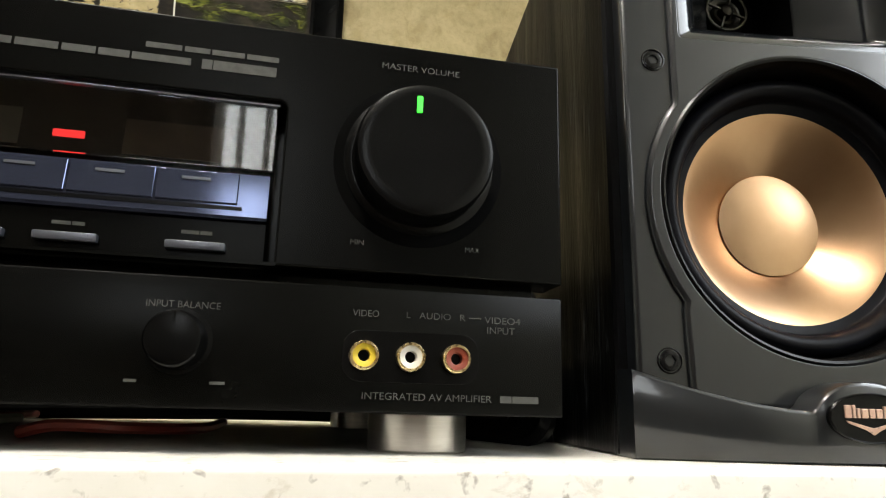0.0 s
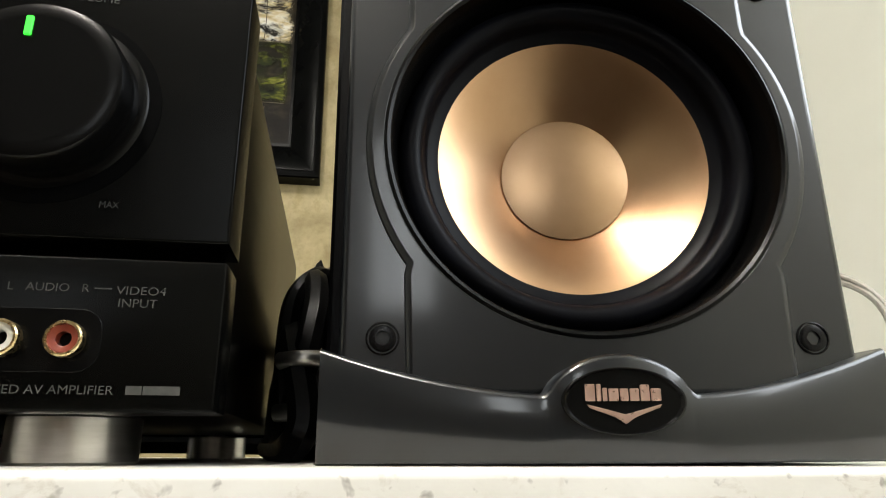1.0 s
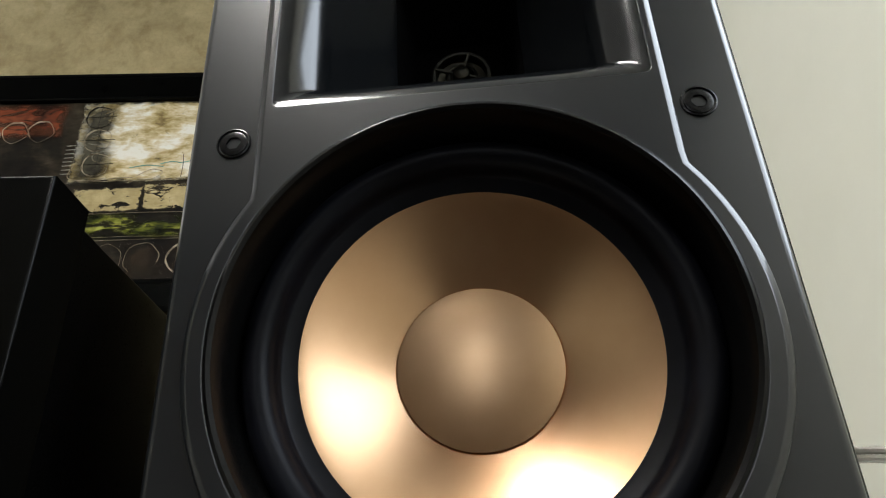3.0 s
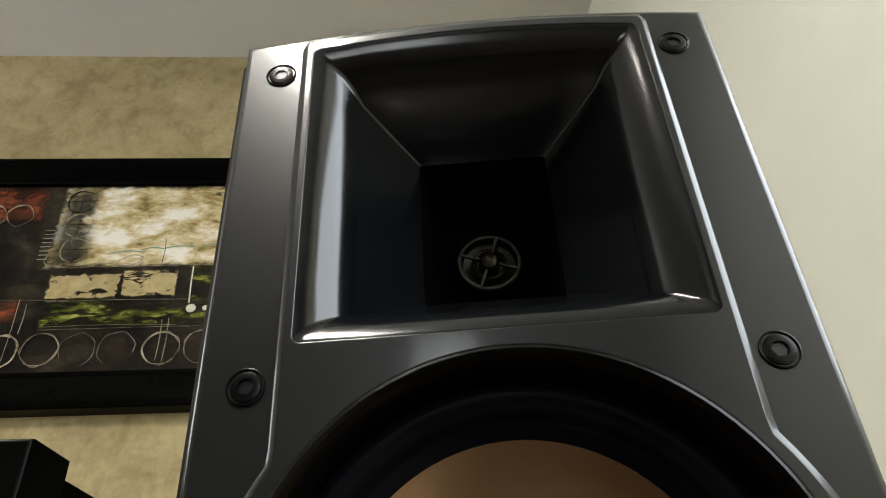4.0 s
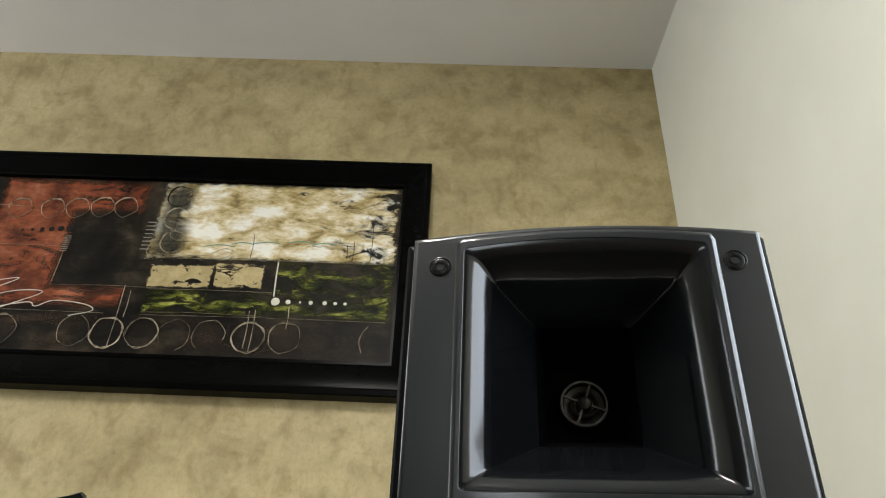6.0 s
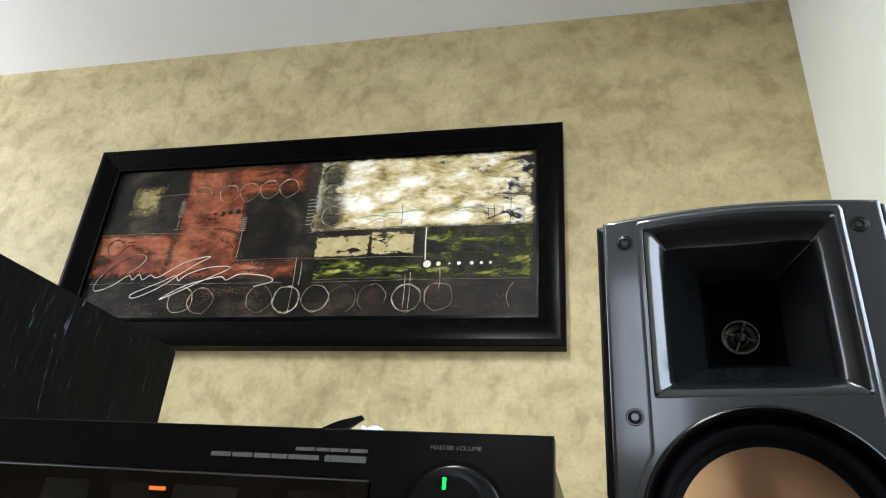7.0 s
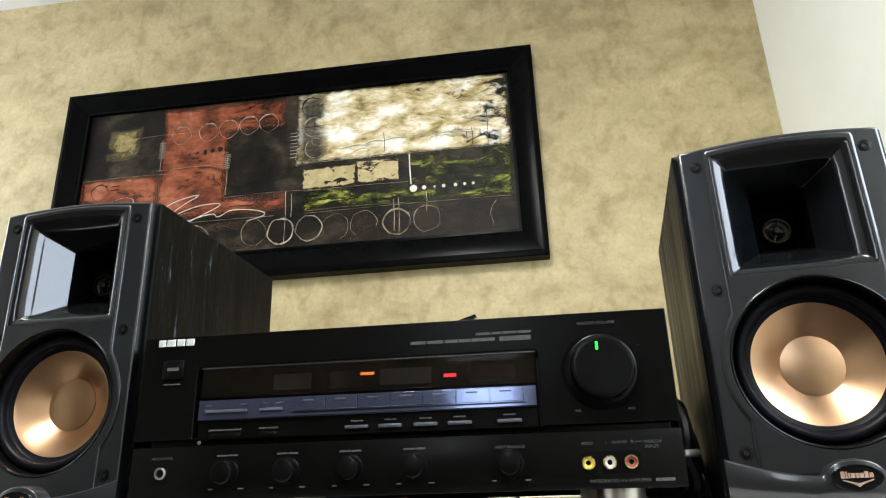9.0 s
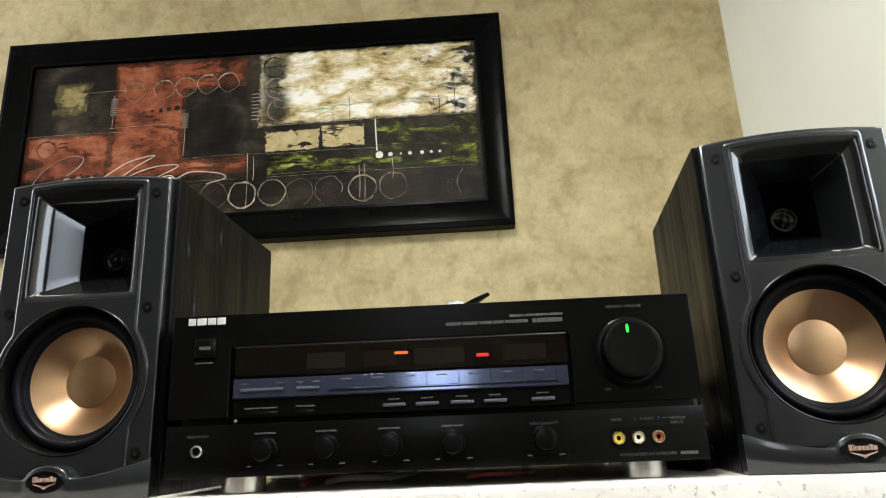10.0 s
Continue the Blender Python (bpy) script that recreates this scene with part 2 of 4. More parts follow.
# Gloss-free black; gives the deep horn throat its shade as colour.
RECESS_SHADE = surface("recess_shade_black", (0.001, 0.001, 0.001), (0.002, 0.002, 0.002), 0.8, 0.05, scale=60.0, bump=0.0, spec=0.03)

# ---- mesh helpers (millimetres in, metres out) ----
MM = 0.001


def thing(name, m, label, category, group="", kind=""):
    ob = new(name)
    ob.matrix_world = m
    ob.empty_display_size = 0.05
    return tagged(ob, label, category, group, kind)


def finish(bm, name, sharp=35):
    bmesh.ops.recalc_face_normals(bm, faces=bm.faces)
    for e in bm.edges:
        if len(e.link_faces) == 2 and e.calc_face_angle() > radians(sharp):
            e.smooth = False
    for f in bm.faces:
        f.smooth = True
    me = bpy.data.meshes.new(name)
    bm.to_mesh(me)
    bm.free()
    return me


def part(name, bm, material, parent=None, label="", sharp=35):
    me = bm if isinstance(bm, bpy.types.Mesh) else finish(bm, name, sharp)
    if not me.materials:
        me.materials.append(material)
    ob = new(name, me)
    ob.parent = parent
    if label:
        ob["label"] = label
    return ob


def box(x0, x1, y0, y1, z0, z1, bevel=0.0, seg=2, bm=None):
    own = bm is None
    bm = bmesh.new() if own else bm
    r = bmesh.ops.create_cube(bm, size=1.0)
    for v in r["verts"]:
        v.co = Vector(((x0 + x1) / 2 + v.co.x * (x1 - x0), (y0 + y1) / 2 + v.co.y * (y1 - y0), (z0 + z1) / 2 + v.co.z * (z1 - z0))) * MM
    if bevel:
        es = list({e for v in r["verts"] for e in v.link_edges})
        bmesh.ops.bevel(bm, geom=es, offset=bevel * MM, segments=seg, affect="EDGES", profile=0.5)
    return bm


def lathe(profile, cx=0.0, cz=0.0, n=64, sx=1.0, sz=1.0, bm=None, cap=True):
    """Turn a profile of (radius, y) round the axis that runs along y through (cx, cz)."""
    bm = bm or bmesh.new()
    rings = []
    for r, y in profile:
        if r < 1e-6:
            rings.append([bm.verts.new((cx * MM, y * MM, cz * MM))])
        else:
            rings.append([bm.verts.new(((cx + sx * r * math.cos(a)) * MM, y * MM, (cz + sz * r * math.sin(a)) * MM))
                          for a in (2 * math.pi * i / n for i in range(n))])
    for a, b in zip(rings, rings[1:]):
        for i in range(n):
            j = (i + 1) % n
            if len(a) == 1 and len(b) == 1:
                break
            if len(a) == 1:
                bm.faces.new((a[0], b[i], b[j]))
            elif len(b) == 1:
                bm.faces.new((a[i], a[j], b[0]))
            else:
                bm.faces.new((a[i], a[j], b[j], b[i]))
    return bm


def inset(loop, d):
    """Move every corner of a closed loop (counter-clockwise) inwards by d."""
    out, n = [], len(loop)
    for i in range(n):
        p, q, s = Vector(loop[i - 1]), Vector(loop[i]), Vector(loop[(i + 1) % n])
        a, b = (q - p).normalized(), (s - q).normalized()
        na, nb = Vector((-a.y, a.x)), Vector((-b.y, b.x))
        k = na + nb
        k = k / max(k.dot(na), 0.35) if k.length > 1e-6 else na
        out.append((q.x + k.x * d, q.y + k.y * d))
    return out


def plate(outline, holes, back, front, round_by, rows_of_rim=4, hole_round=None, chamfer=False):
    """A plate in the x-z plane with a rounded rim and rounded holes, facing -y. Loops counter-clockwise."""
    bm = bmesh.new()
    edges = []
    for loop, sign in [(outline, 1)] + [(h, -1) for h in holes]:
        n = len(loop)
        rim = round_by if sign > 0 or hole_round is None else hole_round
        levels = [(loop, back)]
        if chamfer and sign > 0:
            levels += [(inset(loop, d), front + y) for d, y in ((0.0, 1.6), (0.1, 1.1), (0.35, 0.80), (1.0, 0.46), (1.6, 0.16), (1.9, 0.04), (2.2, 0.0))]
        else:
            for k in range(rows_of_rim + 1):
                a = math.pi / 2 * k / rows_of_rim
                levels.append((inset(loop, rim * sign * (1 - math.cos(a))), front + rim * (1 - math.sin(a))))
        rows = [[bm.verts.new((x * MM, y * MM, z * MM)) for x, z in pts] for pts, y in levels]
        for a, b in zip(rows, rows[1:]):
            for i in range(n):
                j = (i + 1) % n
                bm.faces.new((a[i], a[j], b[j], b[i]))
        for i in range(n):
            e = bm.edges.get((rows[-1][i], rows[-1][(i + 1) % n]))
            e.smooth = False
            edges.append(e)
    bmesh.ops.triangle_fill(bm, use_beauty=True, edges=edges)
    return bm


def circle(cx, cz, r, n=72):
    return [(cx + r * math.cos(2 * math.pi * i / n), cz + r * math.sin(2 * math.pi * i / n)) for i in range(n)]


def rounded(x0, x1, z0, z1, r, per=6, corner=4, arch=0.0):
    """A rounded rectangle, counter-clockwise; arch lifts its upper edge in the middle."""
    pts = []
    cx, hw = (x0 + x1) / 2, (x1 - x0) / 2
    for px, pz, a0 in ((x1 - r, z0 + r, -90), (x1 - r, z1 - r, 0), (x0 + r, z1 - r, 90), (x0 + r, z0 + r, 180)):
        for i in range(corner + 1):
            a = radians(a0 + 90 * i / corner)
            pts.append((px + r * math.cos(a), pz + r * math.sin(a)))
        nx, nz = {-90: (x1, z1 - r), 0: (x0 + r, z1), 90: (x0, z0 + r), 180: (x1 - r, z0)}[a0]
        lx, lz = pts[-1]
        for i in range(1, per):
            pts.append((lx + (nx - lx) * i / per, lz + (nz - lz) * i / per))
    mid = (z0 + z1) / 2
    return [(x, z + (arch * (1 - ((x - cx) / hw) ** 2) if z > mid else 0.0)) for x, z in pts]


def bridge(bm, loops, close_last=False):
    rows = [[bm.verts.new((x * MM, y * MM, z * MM)) for x, z in pts] for pts, y in loops]
    for a, b in zip(rows, rows[1:]):
        n = len(a)
        for i in range(n):
            bm.faces.new((a[i], a[(i + 1) % n], b[(i + 1) % n], b[i]))
    if close_last:
        bm.faces.new(rows[-1])
    return bm


def tube(points, r, n=8, steps=10, bm=None, flat=1.0):
    """A round cable along a smooth line through the points (mm)."""
    bm = bm or bmesh.new()
    P = [Vector(p) for p in points]
    P = [P[0] * 2 - P[1]] + P + [P[-1] * 2 - P[-2]]
    line = []
    for i in range(1, len(P) - 2):
        for s in range(steps):
            t = s / steps
            a, b, c, d = P[i - 1:i + 3]
            line.append(0.5 * (2 * b + (c - a) * t + (2 * a - 5 * b + 4 * c - d) * t * t + (3 * b - a - 3 * c + d) * t ** 3))
    line.append(P[-2])
    up, rings = Vector((0.13, 0.31, 0.94)), []
    for i, p in enumerate(line):
        t = (line[min(i + 1, len(line) - 1)] - line[max(i - 1, 0)]).normalized()
        u = (up - t * up.dot(t)).normalized()
        v, up = t.cross(u), u
        rings.append([bm.verts.new((p + r * (u * math.cos(2 * math.pi * k / n) * flat + v * math.sin(2 * math.pi * k / n))) * MM) for k in range(n)])
    for a, b in zip(rings, rings[1:]):
        for k in range(n):
            bm.faces.new((a[k], a[(k + 1) % n], b[(k + 1) % n], b[k]))
    bm.faces.new(rings[0])
    bm.faces.new(rings[-1])
    return bm


def lettering(words, x, z, y, width, height, parent, material=None, name="lettering"):
    """Printed words, left edge at x, lower edge at z, stretched to width and height (mm)."""
    cu = bpy.data.curves.new(name, "FONT")
    cu.body, cu.size = words, 0.01
    tmp = new(name, cu)
    bpy.context.view_layer.update()
    me = bpy.data.meshes.new_from_object(tmp.evaluated_get(bpy.context.evaluated_depsgraph_get()))
    bpy.data.objects.remove(tmp)
    xs = [v.co.x for v in me.vertices]
    ys = [v.co.y for v in me.vertices]
    kx, ky = width / (max(xs) - min(xs)), height / (max(ys) - min(ys))
    for v in me.vertices:
        v.co = ((x + (v.co.x - min(xs)) * kx) * MM, y * MM, (z + (v.co.y - min(ys)) * ky) * MM)
    me.materials.clear()
    me.materials.append(material or PRINT)
    return part(name, me, None, parent)


def bars(x0, x1, z0, z1, y, parent, cuts, material=None, name="printed_bar"):
    """Unreadable print: a row of plain bars between x0 and x1."""
    total = x1 - x0
    pos = x0
    for w in cuts:
        bm = box(pos, pos + w * total * 0.93, y - 0.12, y + 0.1, z0, z1)
        part(name, bm, material or PRINT, parent)
        pos += w * total


# ---- setting ----


def slab(name, x0, x1, y0, y1, z0, z1, material, label, category):
    bm = box(x0 * 1000, x1 * 1000, y0 * 1000, y1 * 1000, z0 * 1000, z1 * 1000)
    ob = part(name, bm, material)
    return tagged(ob, label, category, kind="structure")


T = 0.12
slab("wall_back", LEFT_X - T, RIGHT_X + T, BACK_Y, BACK_Y + T, FLOOR_Z, CEIL, PLASTER, "tan and ochre rag-painted plaster accent wall", "wall")
slab("floor", LEFT_X - T, RIGHT_X + T, FRONT_Y - T, BACK_Y + T, FLOOR_Z - 0.1, FLOOR_Z, FLOOR_TILE, "plain dark brown floor", "floor")
slab("ceiling", LEFT_X - T, RIGHT_X + T, FRONT_Y - T, BACK_Y + T, CEIL, CEIL + 0.1, CEILING_PAINT, "plain white painted ceiling", "ceiling")
# walls round the rest of the room


def window_in(wall, number, turn, u0, u1, a0, a1, b0, b1, bar_count, material, colour):
    """A wall from u0 to u1 with a window from a0 to a1 and b0 to b1 through it; turn carries it to its place."""
    bm = bmesh.new()
    for p in ((u0, a0, FLOOR_Z, CEIL), (a1, u1, FLOOR_Z, CEIL), (a0, a1, FLOOR_Z, b0), (a0, a1, b1, CEIL)):
        box(p[0] * 1000, p[1] * 1000, -T * 1000, 0, p[2] * 1000, p[3] * 1000, bm=bm)
    ob = part(wall, bm, material)
    ob.matrix_world = turn
    tagged(ob, "plain " + colour + " painted wall with a window", "wall", kind="structure")
    w = thing(number, turn @ pose(0, -T / 2, 0), "white-framed window with upright glazing bars" if bar_count else "white-framed window with one undivided opening", "window", kind="structure")
    x0, x1, z0, z1 = a0 * 1000, a1 * 1000, b0 * 1000, b1 * 1000
    for a in ((x0, x0 + 50, z0, z1), (x1 - 50, x1, z0, z1), (x0 + 50, x1 - 50, z0, z0 + 50), (x0 + 50, x1 - 50, z1 - 50, z1)):
        part("window_frame", box(a[0], a[1], -25, 25, a[2], a[3], 3), WINDOW_WHITE, w)
    for k in range(1, bar_count + 1):
        cx = x0 + (x1 - x0) * k / (bar_count + 1)
        part("glazing_bar", box(cx - 16, cx + 16, -20, 20, z0 + 50, z1 - 50, 3), WINDOW_WHITE, w)


window_in("wall_front", "window_3", pose(0, FRONT_Y, 0), LEFT_X, RIGHT_X, -0.66, -0.28, 0.62, 1.62, 2, BROWN_WALL, "brown")
window_in("wall_left", "window_1", pose(LEFT_X, 0, 0, 0, 0, -90), -BACK_Y, -FRONT_Y, -1.26, 0.16, 0.58, 1.78, 3, WHITE_WALL, "off-white")
window_in("wall_right", "window_2", pose(RIGHT_X, 0, 0, 0, 0, 90), FRONT_Y - T, BACK_Y, -0.97, 0.11, 0.35, 1.11, 0, WHITE_WALL, "off-white")

# ---- the stone ledge under everything ----
TILT = 0.35
ledge = thing("stone_ledge", pose(-0.1, 0, 0, 0, TILT, 0), "pale speckled stone ledge with brown stains and an eased front edge", "ledge")
part("slab", box(-1150, 685, -30, 520, -45, 0, 2.5, 3), STONE, ledge)
slab("wall_low", -1.2, RIGHT_X, 0.06, 0.40, FLOOR_Z, -0.054, WHITE_WALL, "plain off-white low wall under the stone ledge", "wall")

# ---- loudspeakers ----


def speaker():
    sp = thing("bookshelf_speaker", pose(0, 0, 0, 0, 0, -6.6), "black ash bookshelf speaker with graphite baffle and copper woofer", "speaker", "pair of speakers")
    bm = bmesh.new()
    bridge(bm, [(rounded(-66, 66, 12.4, 269.5, 1.0, 2, 2), 200.0), (rounded(-66, 66, 12.4, 269.5, 1.0, 2, 2), 9.0), (rounded(-80.2, 80.2, 1.4, 282.0, 1.0, 2, 2), 9.0),
                (rounded(-81.5, 81.5, 0.4, 283.4, 1.2, 2, 2), 10.2), (rounded(-81.5, 81.5, 0.4, 283.4, 1.2, 2, 2), 271.0), (rounded(-80.5, 80.5, 1.4, 282.4, 1.0, 2, 2), 272.0)], True)
    part("cabinet", bm, ASH, sp, "black wood-grain vinyl cabinet")
    mouth = rounded(-53, 53, 168.5, 274.0, 2.0, per=8, arch=4.0)
    ring = circle(0, 99, 64.5, 96)
    # outer moulding with a gently arched top
    top = [(76.8 - 153.6 * i / 16, 281.0 + 5.5 * (1 - (1 - i / 8) ** 2)) for i in range(17)]
    edge = [(-76.8, 6.0), (76.8, 6.0)] + top
    part("baffle", plate(edge, [mouth, ring], 13.0, 0.0, 2.6, 6, 0.5, True), BAFFLE, sp, "satin graphite front moulding")
    # raised centre field, waisted above and below the woofer
    right = [(57.0, 18.0), (58.0, 54.0)]
    a0, a1 = math.atan2(56.5 - 98, 58.0), math.atan2(139 - 98, 57.5)
    arc = [(70.4 * math.cos(a0 + (a1 - a0) * i / 20), 98 + 70.4 * math.sin(a0 + (a1 - a0) * i / 20)) for i in range(21)]
    right += arc + [(57.0, 142.0), (57.2, 276.0), (55.5, 279.5)]
    left = [(-x, z) for x, z in reversed(right)]
    crest = [(55.5 - 111 * i / 10, 279.5 + 3.4 * (1 - (1 - i / 5) ** 2)) for i in range(1, 10)]
    part("centre_field", plate(right + crest + left, [mouth, ring], 0.5, -2.4, 2.0, 6, 0.5, True), BAFFLE, sp)
    # horn
    bm = bmesh.new()
    # a bevelled lip, then flat walls that close in on a small dark throat
    bridge(bm, [(rounded(-53.0, 53.0, 168.5, 274.0, 2.0, 8, 4, 4.0), -2.2), (rounded(-51.4, 51.4, 169.8, 272.6, 2.0, 8, 4, 3.8), -2.0), (rounded(-48.4, 48.4, 172.4, 269.6, 2.0, 8, 4, 3.0), -0.8),
                (rounded(-45.0, 45.0, 175.2, 266.2, 1.8, 8, 4, 2.2), 1.6), (rounded(-42.0, 42.0, 177.8, 263.2, 1.6, 8, 4, 1.4), 5.0), (rounded(-40.0, 40.0, 179.6, 261.2, 1.4, 8, 4, 0.8), 8.6), (rounded(-39.2, 39.2, 180.2, 260.4, 1.2, 8, 4, 0.5), 10.6),
                (rounded(-22.7, 22.7, 193.0, 249.6, 1.0, 8, 4), 30.2), (rounded(-21.9, 21.9, 193.6, 249.0, 1.0, 8, 4), 31.2)])
    horn = part("horn", bm, HORN, sp, "deep square black horn", 30)
    # Throat: shade from its depth is painted in as an even black.
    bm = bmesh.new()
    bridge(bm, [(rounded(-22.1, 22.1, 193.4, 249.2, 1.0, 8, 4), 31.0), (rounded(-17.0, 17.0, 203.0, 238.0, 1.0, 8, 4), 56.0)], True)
    part("throat", bm, RECESS_SHADE, horn, "throat of the horn, its deep shade given as matt black")
    tz = 219.0
    tw = part("tweeter", lathe([(11.6, 56.0), (11.6, 50.6), (11.0, 50.0), (10.0, 50.0), (9.6, 50.6), (9.4, 53.4), (6.6, 54.2), (6.3, 51.4), (5.6, 51.0), (5.0, 51.4), (4.8, 54.0), (0, 54.4)], 0, tz, 40), TWEETER, sp, "dark metal tweeter with a round guard")
    part("phase_plug", lathe([(3.6, 54.2), (3.6, 50.0), (3.0, 48.6), (1.5, 47.8), (0, 47.6)], 0, tz, 24), TWEETER, tw, "small grey metal phase plug")
    for k in range(4):
        a = radians(90 * k + 20)
        bm = box(3.4, 10.6, 49.6, 50.8, -0.45, 0.45)
        bmesh.ops.rotate(bm, verts=bm.verts, cent=(0, 0, 0), matrix=Matrix.Rotation(a, 3, "Y"))
        bmesh.ops.translate(bm, verts=bm.verts, vec=(0, 0, tz * MM))
        part("guard_bar", bm, TWEETER, tw)
    # woofer
    wf = part("woofer_frame", lathe([(64.6, -2.4), (63.6, -3.0), (62.6, -2.4), (61.8, 0.0), (61.2, 8.0), (60.4, 12.0), (59.5, 13.0)], 0, 99, 96), BLACK_PLASTIC, sp, "black ring round the woofer")
    roll = [(60.6, 12.6)] + [(56.0 + 4.3 * math.cos(a), 12.4 - 5.2 * math.sin(a)) for a in (math.pi * i / 12 for i in range(13))] + [(51.2, 14.2), (50.6, 14.8), (47.1, 16.0), (46.9, 17.0)]
    part("surround", lathe(roll, 0, 99, 96), RUBBER, wf, "black half-roll rubber surround")
    cone = [(47.3, 16.2)] + [(47.3 - 25.0 * t, 16.2 + 16.5 * (t ** 1.12)) for t in (i / 20 for i in range(1, 21))]
    co = part("cone", lathe(cone, 0, 99, 96), COPPER, sp, "spun copper-coloured metal cone", 60)
    dome = [(23.3 * math.sin(math.pi / 2 * i / 12), 29.4 + 1.9 * math.sin(math.pi / 2 * i / 12) ** 2) for i in range(12, 0, -1)] + [(0, 29.4)]
    part("dust_cap", lathe([(23.0, 33.5)] + dome, 0, 99, 72), COPPER_CAP, co, "shallow domed copper-coloured dust cap", 60)
    # screws
    for x in (-64, 64):
        for z in (266.0, 158.5, 35.0):
            bm = lathe([(5.0, 0.2), (4.9, -0.5), (4.5, -0.6), (4.3, 0.6), (4.1, 0.5), (3.9, -0.35), (3.3, -0.5), (2.1, -0.5)], x, z, 28)
            lathe([(2.1, -0.5), (1.9, 1.6), (0, 1.7)], x, z, 6, bm=bm)
            part("screw", bm, SCREW_STEEL, sp, "black socket-head screw")
    # foot moulding, bowed forwards, its upper edge swept down to the badge
    def crest_z(x):
        ax = abs(x)
        sweep = 17.6 + 13.6 * max(0.0, (ax - 17) / 63.5) ** 1.7
        hump = 15.0 + 13.2 * math.sqrt(max(0.0, 1 - (ax / 19.6) ** 2)) if ax < 19.6 else 0.0
        return max(sweep, hump)
    def bow(x):
        return -6.0 - 11.5 * (1 - (x / 81.0) ** 2)
    bm = bmesh.new()
    cols = []
    N = 96
    for i in range(N + 1):
        x = -81.0 + 162.0 * i / N
        zt, yf = crest_z(x), bow(x)
        cols.append([bm.verts.new((px * MM, py * MM, pz * MM)) for px, py, pz in
                     ((x, 13.0, 0.0), (x, yf + 1.0, 0.0), (x, yf, 1.0), (x, yf, zt - 1.6), (x, yf + 0.5, zt - 0.5), (x, yf + 1.6, zt), (x, 13.0, zt + 0.4))])
    for a, b in zip(cols, cols[1:]):
        for k in range(6):
            bm.faces.new((a[k], b[k], b[k + 1], a[k + 1]))
    bm.faces.new(cols[0])
    bm.faces.new(cols[-1])
    part("foot_moulding", bm, BAFFLE, sp, "graphite foot moulding with swept upper edge", 50)
    badge = part("badge", lathe([(16.4, -17.2), (16.4, -18.6), (15.8, -19.0), (15.0, -18.2), (0, -18.0)], 0, 15.6, 48, 1.0, 0.53), BLACK_PLASTIC, sp, "oval black badge with a rose copper emblem")
    for x0, w, h in ((-10.2, 2.6, 4.4), (-7.2, 1.2, 4.4), (-5.6, 1.2, 3.4), (-4.0, 2.6, 3.2), (-1.0, 2.2, 3.2), (1.6, 2.4, 3.2), (4.4, 2.4, 4.2), (7.2, 2.6, 3.2)):
        part("emblem_bar", box(x0, x0 + w, -18.8, -18.0, 15.6, 15.6 + h, 0.2, 1), ROSE_METAL, badge)
    bm = plate([(-9.8, 14.8), (0, 12.2), (9.8, 14.8), (9.2, 13.9), (2.6, 11.5), (0, 9.8), (-2.6, 11.5), (-9.2, 13.9)][::-1], [], -18.0, -18.7, 0.1)
    part("emblem_chevron", bm, ROSE_METAL, badge)
    return sp


right_speaker = speaker()
left_speaker = copy_thing(right_speaker, pose(-0.6385, 0.0155, 0.0035, 0, TILT, -1.8))
right_speaker["label"] = "black ash bookshelf speaker with copper woofer, close to the white wall"
left_speaker["label"] = "black ash bookshelf speaker with copper woofer, beside the amplifier"

# ---- amplifier ----


